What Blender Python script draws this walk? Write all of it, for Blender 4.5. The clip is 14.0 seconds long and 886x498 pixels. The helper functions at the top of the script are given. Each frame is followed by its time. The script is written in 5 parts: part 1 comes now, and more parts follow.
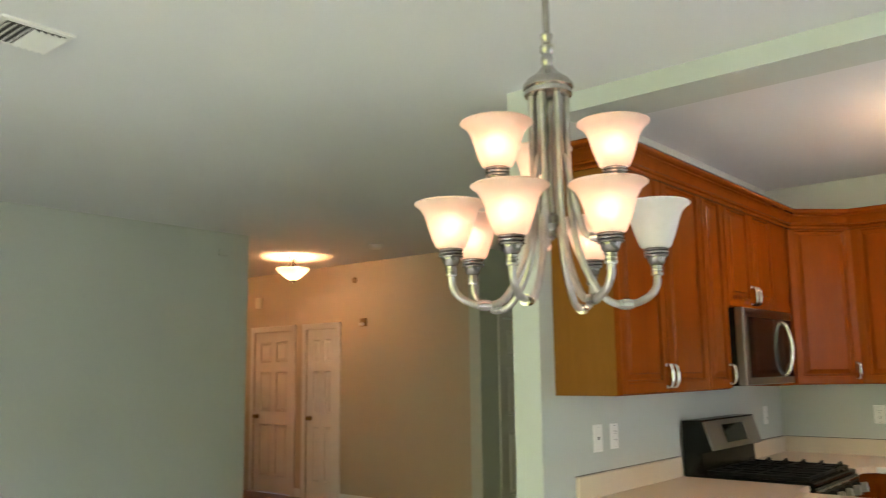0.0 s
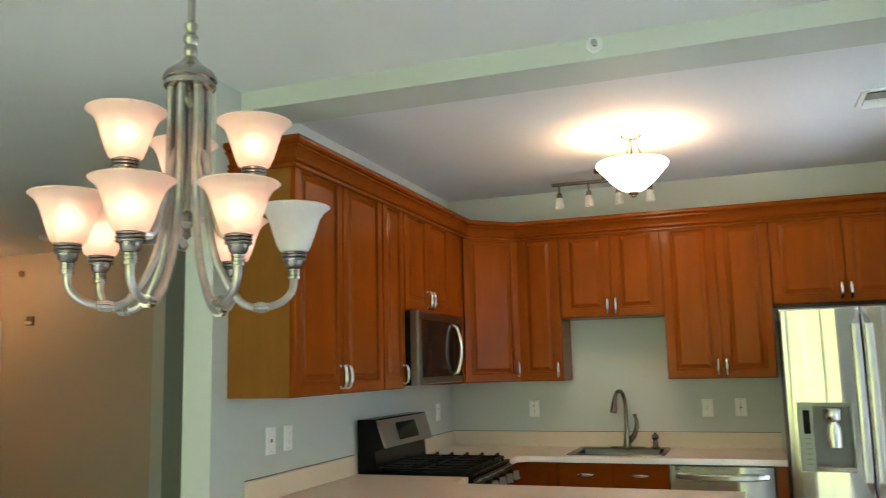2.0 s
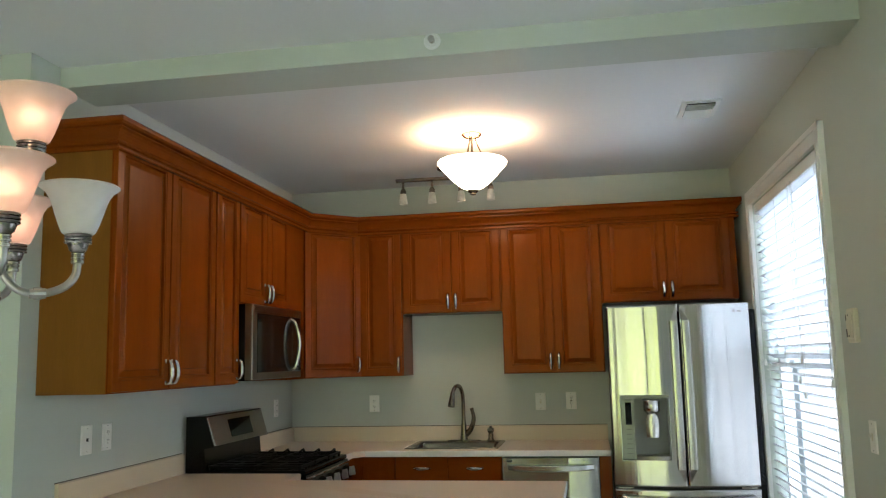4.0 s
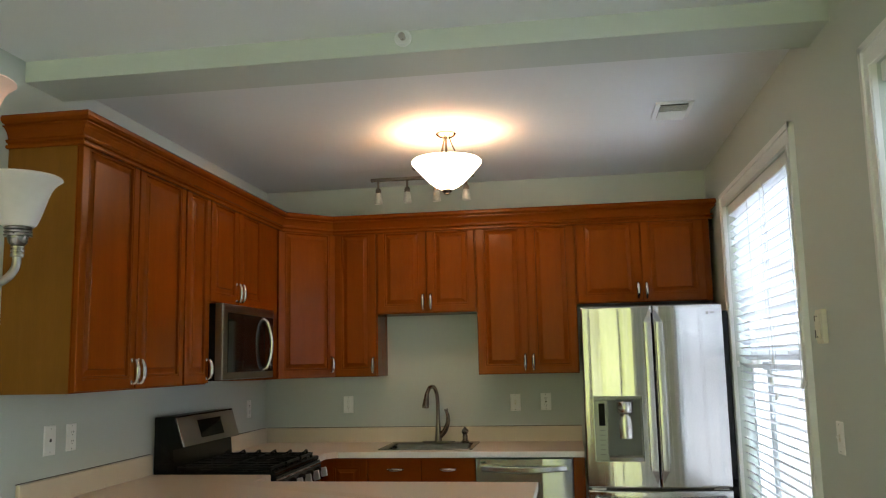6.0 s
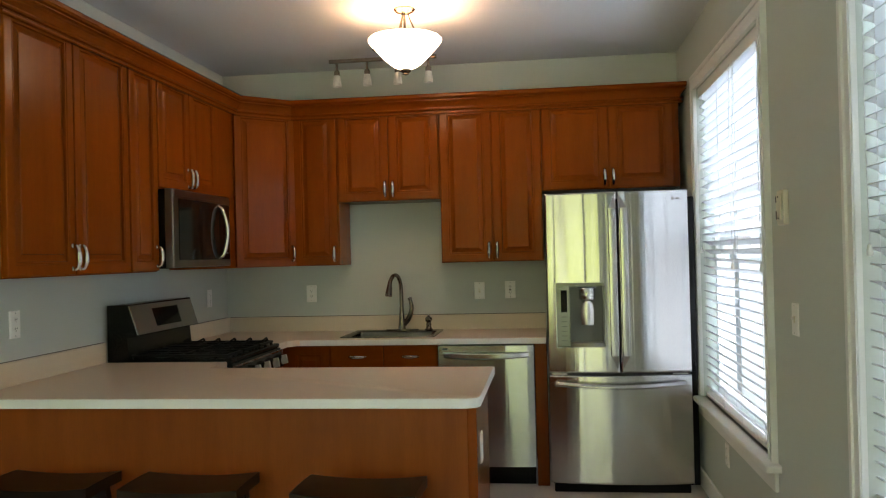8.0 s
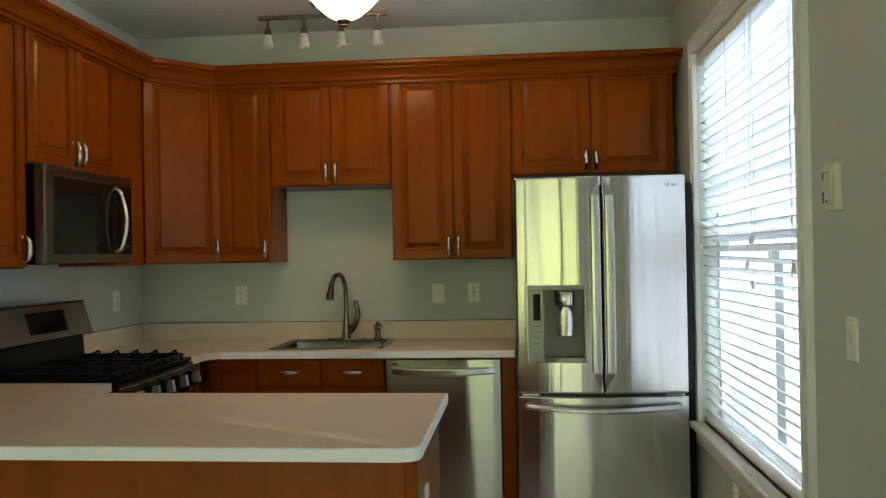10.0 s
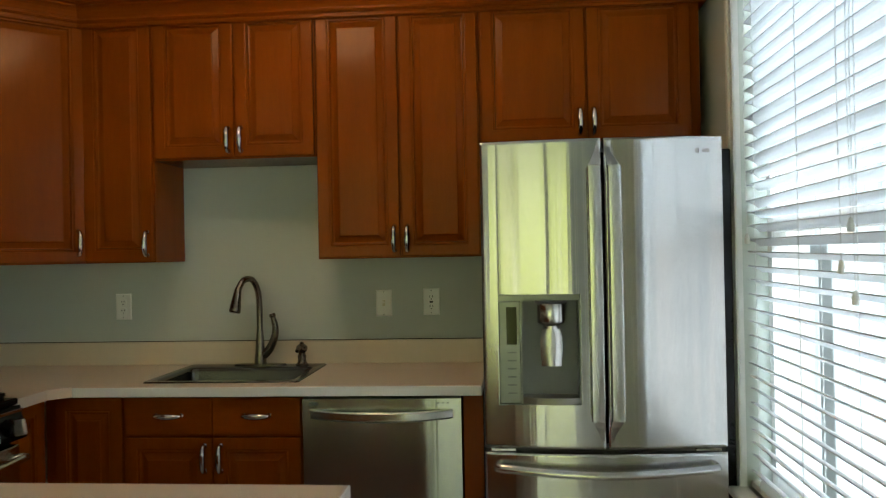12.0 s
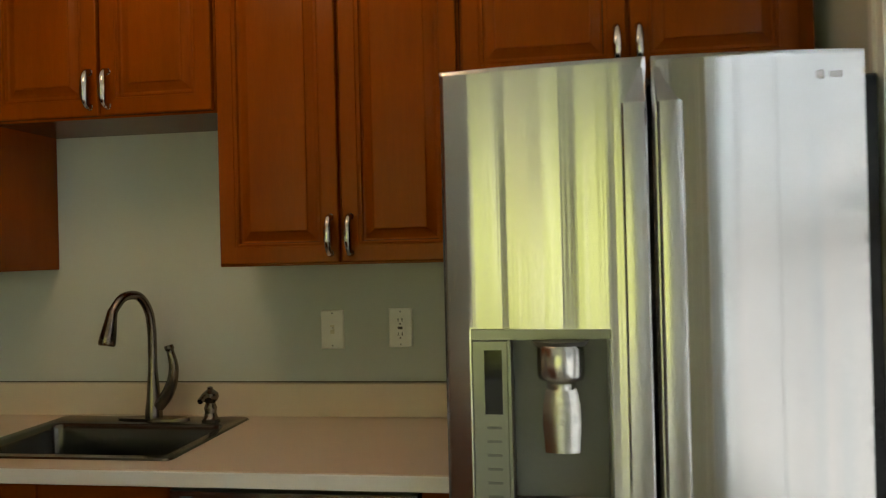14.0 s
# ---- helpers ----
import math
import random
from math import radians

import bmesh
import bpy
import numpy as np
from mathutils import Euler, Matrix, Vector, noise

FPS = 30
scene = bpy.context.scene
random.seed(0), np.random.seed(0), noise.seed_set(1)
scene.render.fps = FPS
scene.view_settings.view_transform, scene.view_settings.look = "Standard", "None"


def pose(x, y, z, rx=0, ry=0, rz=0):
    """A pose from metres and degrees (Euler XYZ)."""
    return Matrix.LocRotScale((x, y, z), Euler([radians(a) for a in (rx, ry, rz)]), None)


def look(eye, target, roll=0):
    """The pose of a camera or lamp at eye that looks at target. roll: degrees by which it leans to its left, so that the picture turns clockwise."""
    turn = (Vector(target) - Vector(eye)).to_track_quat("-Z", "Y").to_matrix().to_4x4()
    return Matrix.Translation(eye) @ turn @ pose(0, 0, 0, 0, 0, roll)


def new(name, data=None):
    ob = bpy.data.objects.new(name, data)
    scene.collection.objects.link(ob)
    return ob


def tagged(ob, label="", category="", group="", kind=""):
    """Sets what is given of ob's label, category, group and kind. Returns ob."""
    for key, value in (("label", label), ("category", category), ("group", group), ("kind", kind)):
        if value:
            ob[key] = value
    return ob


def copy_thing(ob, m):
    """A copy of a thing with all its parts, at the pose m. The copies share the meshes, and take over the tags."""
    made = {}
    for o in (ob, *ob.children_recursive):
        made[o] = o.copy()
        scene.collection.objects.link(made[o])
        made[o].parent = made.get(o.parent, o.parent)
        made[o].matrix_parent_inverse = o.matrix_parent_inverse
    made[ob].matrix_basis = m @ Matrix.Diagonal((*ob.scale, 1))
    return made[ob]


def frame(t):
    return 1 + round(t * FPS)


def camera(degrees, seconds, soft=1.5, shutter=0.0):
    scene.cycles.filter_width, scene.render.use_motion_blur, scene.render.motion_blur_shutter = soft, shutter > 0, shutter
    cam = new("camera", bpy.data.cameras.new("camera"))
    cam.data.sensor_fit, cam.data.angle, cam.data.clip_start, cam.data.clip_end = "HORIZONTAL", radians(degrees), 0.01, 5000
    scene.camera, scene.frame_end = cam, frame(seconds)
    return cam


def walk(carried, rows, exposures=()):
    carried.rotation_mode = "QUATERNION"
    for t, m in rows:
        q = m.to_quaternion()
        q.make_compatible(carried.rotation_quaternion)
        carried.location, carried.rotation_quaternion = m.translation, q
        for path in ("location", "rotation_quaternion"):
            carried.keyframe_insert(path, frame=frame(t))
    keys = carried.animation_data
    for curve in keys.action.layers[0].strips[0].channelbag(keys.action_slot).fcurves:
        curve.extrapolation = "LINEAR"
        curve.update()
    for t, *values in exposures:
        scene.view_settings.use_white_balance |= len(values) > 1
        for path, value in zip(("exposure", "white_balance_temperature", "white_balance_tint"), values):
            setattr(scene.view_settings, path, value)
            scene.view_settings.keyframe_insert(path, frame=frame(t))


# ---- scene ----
cam = camera(56.7, 14.0, soft=1.15, shutter=0.45)
PATH = [
    (0, (1.987, 0.434, 1.482), (0.707, 1.942, 1.776), -0.7),
    (0.5, (1.994, 0.472, 1.495), (0.86, 2.094, 1.783), -1.0),
    (1, (2.018, 0.478, 1.491), (1.038, 2.197, 1.783), -1.1),
    (1.5, (2.044, 0.494, 1.487), (1.248, 2.306, 1.77), -1.3),
    (2, (2.079, 0.511, 1.486), (1.406, 2.373, 1.769), -1.3),
    (2.5, (2.119, 0.52, 1.48), (1.562, 2.419, 1.771), -1.3),
    (3, (2.13, 0.534, 1.477), (1.674, 2.46, 1.765), -1.3),
    (3.5, (2.152, 0.548, 1.484), (1.779, 2.494, 1.757), -1.2),
    (3.7, (2.156, 0.551, 1.478), (1.802, 2.502, 1.745), -1.3),
    (6, (2.206, 0.591, 1.466), (1.911, 2.55, 1.736), -1.2),
    (6.5, (2.190, 0.590, 1.466), (1.915, 2.573, 1.4975), -1.3),
    (7, (2.188, 0.606, 1.460), (1.927, 2.592, 1.4675), -1.3),
    (7.5, (2.223, 0.650, 1.438), (1.971, 2.637, 1.4465), -1.4),
    (8, (2.292, 0.739, 1.418), (2.039, 2.723, 1.434), -1.4),
    (10.5, (2.304, 1.876, 1.386), (2.128, 3.868, 1.399), -1.0),
    (11, (2.329, 2.186, 1.371), (2.156, 4.179, 1.396), -1.1),
    (11.5, (2.387, 2.493, 1.377), (2.223, 4.486, 1.402), -1.3),
    (12, (2.381, 2.796, 1.386), (2.217, 4.789, 1.396), -1.1),
    (12.5, (2.439, 3.12, 1.384), (2.276, 5.113, 1.406), -1.3),
    (13, (2.524, 3.432, 1.419), (2.342, 5.423, 1.433), -1.5),
    (13.5, (2.522, 3.73, 1.389), (2.321, 5.72, 1.407), -1.2),
    (14, (2.545, 3.987, 1.397), (2.232, 5.963, 1.404), -1.4),
]
walk(cam, [(t, look(eye, target, roll)) for t, eye, target, roll in PATH], [(0, 1.24, 6450, 19), (0.7, 1.15, 6400, 19), (1.5, 1.12, 6150, 16), (2.5, 0.83, 5850, 13), (3, 0.67, 5800, 13), (6, 0.32, 6200, 16), (8, 0.29, 6250, 16), (10.5, 0.27, 6250, 8), (12.5, 0.02, 6550, 8), (13.5, 0.03, 6900, 12), (14, 0.12, 7100, 13)])

# ---- world and light ----
world = bpy.data.worlds.new("sky")
scene.world = world
world.use_nodes = True
wn = world.node_tree.nodes
sky = wn.new("ShaderNodeTexSky")
sky.sky_type = 'NISHITA'
sky.sun_disc = False
sky.sun_elevation, sky.sun_rotation = radians(50), radians(200)
world.node_tree.links.new(sky.outputs[0], wn["Background"].inputs[0])
wn["Background"].inputs[1].default_value = 0.12

for wy, watts_ in ((4.97, 285), (2.56, 220)):
    ar = new("window_sky", bpy.data.lights.new("window_sky", 'AREA'))
    ar.data.shape, ar.data.size, ar.data.size_y, ar.data.energy, ar.data.color = 'RECTANGLE', 1.5, 1.0, watts_, (0.74, 0.88, 1.0)
    ar.matrix_world = look((4.35, wy, 3.1), (3.25, wy, 1.5))

south_sky = new("door_sky", bpy.data.lights.new("door_sky", 'AREA'))
south_sky.data.shape, south_sky.data.size, south_sky.data.size_y, south_sky.data.energy, south_sky.data.color = 'RECTANGLE', 2.6, 1.2, 235, (0.76, 0.86, 1.0)
south_sky.matrix_world = look((1.28, -3.0, 3.4), (1.28, -1.65, 1.3))

sun = new("sun", bpy.data.lights.new("sun", 'SUN'))
sun.data.energy, sun.data.angle, sun.data.color = 0.8, radians(10), (1.0, 0.96, 0.9)
sun.matrix_world = look((0, -20, 24), (0, 0, 0))

WARM = (1.0, 0.56, 0.27)


def bulb_light(name, p, watts, radius=0.02, color=WARM):
    ob = new(name, bpy.data.lights.new(name, 'POINT'))
    ob.data.energy, ob.data.shadow_soft_size, ob.data.color = watts, radius, color
    ob.location = p
    return ob


# room: x to the window wall, y to the sink wall
EAST, NORTH, SOUTH, WEST, CEIL = 3.18, 6.40, -1.6, -4.25, 2.745


# ---- materials ----
def base_mat(name, rough=0.5, metal=0.0):
    m = bpy.data.materials.new(name)
    m.use_nodes = True
    nt = m.node_tree
    b = nt.nodes["Principled BSDF"]
    b.inputs["Roughness"].default_value, b.inputs["Metallic"].default_value = rough, metal
    return m, nt, b


def coords(nt, scale=(1, 1, 1), shuffle=False):
    tc = nt.nodes.new("ShaderNodeTexCoord")
    mp = nt.nodes.new("ShaderNodeMapping")
    mp.inputs["Scale"].default_value = scale
    nt.links.new(tc.outputs["Object"], mp.inputs["Vector"])
    if shuffle:
        oi = nt.nodes.new("ShaderNodeObjectInfo")
        mu = nt.nodes.new("ShaderNodeMath")
        mu.operation = 'MULTIPLY'
        mu.inputs[1].default_value = 37.0
        nt.links.new(oi.outputs["Random"], mu.inputs[0])
        co = nt.nodes.new("ShaderNodeCombineXYZ")
        for k in range(3):
            nt.links.new(mu.outputs[0], co.inputs[k])
        nt.links.new(co.outputs[0], mp.inputs["Location"])
    return mp


def tex_noise(nt, vec, scale, detail=4.0, rough=0.5):
    n = nt.nodes.new("ShaderNodeTexNoise")
    n.inputs["Scale"].default_value, n.inputs["Detail"].default_value, n.inputs["Roughness"].default_value = scale, detail, rough
    nt.links.new(vec.outputs[0], n.inputs["Vector"])
    return n


def ramp(nt, fac, stops):
    r = nt.nodes.new("ShaderNodeValToRGB")
    while len(r.color_ramp.elements) < len(stops):
        r.color_ramp.elements.new(0.5)
    for e, (p, c) in zip(r.color_ramp.elements, stops):
        e.position, e.color = p, (*c, 1)
    nt.links.new(fac, r.inputs[0])
    return r


def mixed(nt, a, b, fac, mode='MULTIPLY'):
    mx = nt.nodes.new("ShaderNodeMix")
    mx.data_type, mx.blend_type = 'RGBA', mode
    mx.inputs["Factor"].default_value = fac
    nt.links.new(a, mx.inputs["A"])
    nt.links.new(b, mx.inputs["B"])
    return mx.outputs["Result"]


def bump(nt, b, height, strength, dist=0.01):
    n = nt.nodes.new("ShaderNodeBump")
    n.inputs["Strength"].default_value, n.inputs["Distance"].default_value = strength, dist
    nt.links.new(height, n.inputs["Height"])
    nt.links.new(n.outputs[0], b.inputs["Normal"])


def tint(c, k):
    return tuple(min(1.0, v * k) for v in c)


def surface(name, c, rough=0.5, metal=0.0, vary=0.08, big=1.5, fine=120.0, relief=0.08, dist=0.002):
    """Paint, plastic, stone: a colour with soft blotches and a fine grain."""
    m, nt, b = base_mat(name, rough, metal)
    v = coords(nt)
    n1, n2 = tex_noise(nt, v, big, 3), tex_noise(nt, v, fine, 5)
    r1 = ramp(nt, n1.outputs["Fac"], [(0.3, tint(c, 1 - vary)), (0.7, tint(c, 1 + vary))])
    r2 = ramp(nt, n2.outputs["Fac"], [(0.35, (1 - vary * 0.6,) * 3), (0.65, (1, 1, 1))])
    nt.links.new(mixed(nt, r1.outputs[0], r2.outputs[0], 1.0), b.inputs["Base Color"])
    rr = ramp(nt, n1.outputs["Fac"], [(0.2, (max(0.02, rough * 0.85),) * 3), (0.8, (min(1, rough * 1.15),) * 3)])
    nt.links.new(rr.outputs[0], b.inputs["Roughness"])
    if relief:
        bump(nt, b, n2.outputs["Fac"], relief, dist)
    return m


def wood(name, dark, mid, light, rough=0.23, along='z', gloss=0.14):
    m, nt, b = base_mat(name, rough)
    s = {'z': (9, 9, 0.9), 'x': (0.9, 9, 9), 'y': (9, 0.9, 9)}[along]
    v = coords(nt, s, True)
    n1 = tex_noise(nt, v, 1.6, 6, 0.6)
    v2 = coords(nt, tuple(k * 9 for k in s), True)
    n2 = tex_noise(nt, v2, 2.0, 3, 0.6)
    v3 = coords(nt, (1, 1, 1), True)
    n3 = tex_noise(nt, v3, 2.2, 2)
    r1 = ramp(nt, n1.outputs["Fac"], [(0.25, dark), (0.52, mid), (0.8, light)])
    r2 = ramp(nt, n2.outputs["Fac"], [(0.3, (0.92, 0.91, 0.9)), (0.7, (1, 1, 1))])
    r3 = ramp(nt, n3.outputs["Fac"], [(0.3, (0.88, 0.87, 0.86)), (0.7, (1, 1, 1))])
    c = mixed(nt, mixed(nt, r1.outputs[0], r2.outputs[0], 1.0), r3.outputs[0], 1.0)
    nt.links.new(c, b.inputs["Base Color"])
    b.inputs["Specular IOR Level"].default_value = gloss
    b.inputs["Specular Tint"].default_value = (1.0, 0.76, 0.50, 1.0)
    b.inputs["Coat Weight"].default_value, b.inputs["Coat Roughness"].default_value = 0.05, 0.12
    bump(nt, b, n2.outputs["Fac"], 0.05, 0.001)
    return m


def steel(name, c=(0.72, 0.71, 0.685), rough=0.23, aniso=1.0, wave=0.0):
    m, nt, b = base_mat(name, rough, 1.0)
    v2 = coords(nt)
    n2 = tex_noise(nt, v2, 2.5, 2)
    r1 = ramp(nt, n2.outputs["Fac"], [(0.3, tint(c, 0.94)), (0.7, tint(c, 1.05))])
    nt.links.new(r1.outputs[0], b.inputs["Base Color"])
    if aniso:
        b.inputs["Anisotropic"].default_value = aniso
        tg = nt.nodes.new("ShaderNodeCombineXYZ")
        tg.inputs[2].default_value = 1.0
        nt.links.new(tg.outputs[0], b.inputs["Tangent"])
    if wave:
        # sheet steel: slow dents, fine vertical ripple, brushed so that reflections draw out upright
        g = nt.nodes.new("ShaderNodeBsdfAnisotropic")
        g.distribution = 'GGX'
        g.inputs["Roughness"].default_value, g.inputs["Anisotropy"].default_value = rough, -0.72
        nt.links.new(r1.outputs[0], g.inputs["Color"])
        nt.links.new(tg.outputs[0], g.inputs["Tangent"])
        v4 = coords(nt, (6.0, 1.0, 0.35))
        n4 = tex_noise(nt, v4, 1.3, 1.0)
        v5 = coords(nt, (55.0, 1.0, 0.12))
        n5 = tex_noise(nt, v5, 1.0, 2.0)
        fine = nt.nodes.new("ShaderNodeMath")
        fine.operation = 'MULTIPLY_ADD'
        fine.inputs[1].default_value = 0.05
        nt.links.new(n5.outputs["Fac"], fine.inputs[0])
        nt.links.new(n4.outputs["Fac"], fine.inputs[2])
        bump(nt, g, fine.outputs[0], wave, 0.02)
        nt.links.new(g.outputs[0], nt.nodes["Material Output"].inputs[0])
    return m


def chrome(name, c=(0.7, 0.67, 0.62), rough=0.16):
    m, nt, b = base_mat(name, rough, 1.0)
    v = coords(nt)
    n = tex_noise(nt, v, 60, 3)
    r = ramp(nt, n.outputs["Fac"], [(0.3, tint(c, 0.85)), (0.7, tint(c, 1.08))])
    nt.links.new(r.outputs[0], b.inputs["Base Color"])
    return m


def frosted(name, c=(0.9, 0.86, 0.8), through_part=0.6, cloud=0.12):
    """Etched glass that scatters a lamp's light."""
    m, nt, b = base_mat(name, 0.35)
    v = coords(nt)
    n = tex_noise(nt, v, 26, 4)
    r = ramp(nt, n.outputs["Fac"], [(0.3, tint(c, 1 - cloud)), (0.7, c)])
    nt.links.new(r.outputs[0], b.inputs["Base Color"])
    tr = nt.nodes.new("ShaderNodeBsdfTranslucent")
    nt.links.new(r.outputs[0], tr.inputs[0])
    mx = nt.nodes.new("ShaderNodeMixShader")
    mx.inputs[0].default_value = through_part
    nt.links.new(b.outputs[0], mx.inputs[1])
    nt.links.new(tr.outputs[0], mx.inputs[2])
    nt.links.new(mx.outputs[0], nt.nodes["Material Output"].inputs[0])
    return m


def shade_glass(name, c, clear=0.36):
    """Frosted glass through which the bulb shows as a soft core."""
    m = frosted(name, c, 0.5, 0.10)
    nt = m.node_tree
    out = nt.nodes["Material Output"]
    old = out.inputs[0].links[0].from_socket
    g = nt.nodes.new("ShaderNodeBsdfGlass")
    g.inputs["Roughness"].default_value, g.inputs["IOR"].default_value = 0.62, 1.16
    g.inputs["Color"].default_value = (*c, 1)
    mx = nt.nodes.new("ShaderNodeMixShader")
    mx.inputs[0].default_value = clear
    nt.links.new(old, mx.inputs[1])
    nt.links.new(g.outputs[0], mx.inputs[2])
    nt.links.new(mx.outputs[0], out.inputs[0])
    return m


def glowing(name, c, power):
    m, nt, b = base_mat(name, 0.4)
    b.inputs["Base Color"].default_value = (*c, 1)
    b.inputs["Emission Color"].default_value = (*c, 1)
    b.inputs["Emission Strength"].default_value = power
    return m


def glass(name, rough=0.0):
    m, nt, b = base_mat(name, rough)
    b.inputs["Transmission Weight"].default_value = 1.0
    b.inputs["Base Color"].default_value = (0.97, 0.99, 0.98, 1)
    b.inputs["IOR"].default_value = 1.05
    return m


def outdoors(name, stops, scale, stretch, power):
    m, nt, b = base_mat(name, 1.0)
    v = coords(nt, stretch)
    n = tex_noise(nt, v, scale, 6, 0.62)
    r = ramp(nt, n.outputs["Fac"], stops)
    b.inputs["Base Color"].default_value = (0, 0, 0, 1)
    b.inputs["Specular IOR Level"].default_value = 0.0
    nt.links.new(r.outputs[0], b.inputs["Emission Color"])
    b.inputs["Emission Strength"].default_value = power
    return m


PAINT = surface("sage_wall_paint", (0.530, 0.570, 0.518), 0.55, vary=0.03, big=0.8, fine=180, relief=0.10)
PAINT_HALL = surface("tan_hall_paint", (0.50, 0.42, 0.31), 0.55, vary=0.03, big=0.8, fine=180, relief=0.10)
CEILING = surface("white_ceiling_paint", (0.72, 0.735, 0.735), 0.8, vary=0.03, big=0.6, fine=150, relief=0.12)
TRIM = surface("white_trim_paint", (0.78, 0.78, 0.75), 0.35, vary=0.03, relief=0.03)
DOORPAINT = surface("white_door_paint", (0.74, 0.72, 0.68), 0.4, vary=0.04, relief=0.04)
CHERRY = wood("cherry_wood", (0.202, 0.041, 0.0020), (0.226, 0.048, 0.0024), (0.252, 0.056, 0.0030))
CHERRY_H = wood("cherry_wood_level", (0.202, 0.041, 0.0020), (0.226, 0.048, 0.0024), (0.252, 0.056, 0.0030), along='x')
CHERRY_Y = wood("cherry_wood_level_deep", (0.202, 0.041, 0.0020), (0.226, 0.048, 0.0024), (0.252, 0.056, 0.0030), along='y')
VENEER = wood("maple_veneer", (0.195, 0.078, 0.011), (0.220, 0.090, 0.013), (0.248, 0.103, 0.017), 0.4)
PANEL = wood("cherry_panel", (0.235, 0.054, 0.006), (0.275, 0.067, 0.008), (0.31, 0.082, 0.011), 0.42, gloss=0.2)
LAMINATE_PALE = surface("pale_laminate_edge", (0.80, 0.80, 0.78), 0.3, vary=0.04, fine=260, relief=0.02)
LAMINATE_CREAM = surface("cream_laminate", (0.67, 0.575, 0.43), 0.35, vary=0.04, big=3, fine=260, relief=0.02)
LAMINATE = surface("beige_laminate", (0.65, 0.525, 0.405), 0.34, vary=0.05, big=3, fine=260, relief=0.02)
STEEL = steel("brushed_steel", (0.57, 0.565, 0.55), 0.15, wave=0.22)
# near-black colour: the shade inside the basin is put into the steel
SHADED_SINK_STEEL = steel("shaded_sink_steel", (0.14, 0.136, 0.125), 0.22, 0.0)
PANEL_STEEL = steel("satin_panel_steel", (0.36, 0.34, 0.305), 0.40, 0.0)
DISP_STEEL = steel("dark_panel_steel", (0.22, 0.225, 0.21), 0.3, 0.0)
DW_STEEL = steel("brushed_steel_grey", (0.42, 0.43, 0.45), 0.16, wave=0.14)
PALE_NICKEL = chrome("pale_satin_nickel", (0.47, 0.455, 0.43), 0.31)
BAR_STEEL = steel("satin_bar_steel", (0.60, 0.595, 0.59), 0.22, 0.0)
STEEL_FLAT = steel("brushed_steel_flat", rough=0.27, aniso=0.6)
STEEL_DARK = steel("dark_steel", (0.24, 0.215, 0.185), 0.32, 0.6)
NICKEL = chrome("satin_nickel", (0.40, 0.38, 0.35), 0.26)
LAMP_NICKEL = chrome("warm_lamp_nickel", (0.20, 0.165, 0.125), 0.25)
DISP_GREY = surface("dispenser_grey", (0.19, 0.20, 0.19), 0.36, vary=0.05, relief=0.02)
PEWTER = chrome("dark_pewter", (0.26, 0.245, 0.225), 0.17)
SILVER = chrome("polished_silver", (0.62, 0.60, 0.57), 0.10)
BRONZE = chrome("brushed_bronze_nickel", (0.23, 0.19, 0.16), 0.24)
BLACK = surface("black_enamel", (0.006, 0.0065, 0.0065), 0.22, vary=0.2, relief=0.02)
IRON = surface("cast_iron", (0.007, 0.007, 0.007), 0.5, vary=0.25, relief=0.3)
DARKGLASS = surface("dark_glass", (0.006, 0.007, 0.007), 0.06, vary=0.1, relief=0)
ESPRESSO = wood("espresso_wood", (0.006, 0.005, 0.0045), (0.009, 0.007, 0.006), (0.014, 0.011, 0.009), 0.33, along='x', gloss=0.3)
PLASTIC = surface("white_plastic", (0.86, 0.86, 0.82), 0.35, vary=0.03, relief=0.02)
IVORY = surface("ivory_plastic", (0.70, 0.66, 0.52), 0.4, vary=0.04, relief=0.02)
SLOT = surface("dark_slot", (0.03, 0.028, 0.025), 0.5, relief=0)
GREY = surface("grey_plastic", (0.10, 0.105, 0.10), 0.38, vary=0.06, relief=0.03)
SLAT = frosted("white_vinyl_slat", (0.72, 0.735, 0.745), 0.09, 0.03)
CORD = surface("white_cord", (0.7, 0.7, 0.68), 0.7, relief=0.1)
SHADE = shade_glass("alabaster_glass", (0.96, 0.81, 0.745))
SHADE_OFF = frosted("alabaster_glass_unlit", (0.88, 0.87, 0.84), 0.45, 0.10)
BOWL = frosted("white_glass_bowl", (0.97, 0.94, 0.87), 0.88, 0.04)
BOWL_LIT = glowing("lit_white_glass", (1.0, 0.72, 0.44), 11.0)
SPOTGLASS = frosted("etched_spot_glass", (0.80, 0.80, 0.76), 0.5, 0.25)
BULB = glowing("lit_bulb", (1.0, 0.74, 0.48), 5.0)
PANE = glass("window_glass")
KNOB_STEEL = chrome("bright_knob_steel", (0.88, 0.87, 0.84), 0.3)
MIRROR_STEEL = chrome("polished_steel", (0.66, 0.65, 0.62), 0.26)
for m_, spec in ((BLACK, 0.18), (IRON, 0.12), (DARKGLASS, 0.25)):
    m_.node_tree.nodes["Principled BSDF"].inputs["Specular IOR Level"].default_value = spec
# grey-brown for the thin dark line along the backsplash tops
DARK_STRIP = surface("dark_brown_strip", (0.10, 0.085, 0.06), 0.7, relief=0.2)
FLOOR = surface("beige_floor_tile", (0.43, 0.395, 0.355), 0.35, vary=0.10, big=2.2, fine=60, relief=0.05)
OAK = wood("hall_floor_wood", (0.16, 0.06, 0.02), (0.24, 0.09, 0.03), (0.30, 0.13, 0.05), 0.3, along='x')
BRASS = chrome("aged_brass", (0.30, 0.20, 0.09), 0.3)


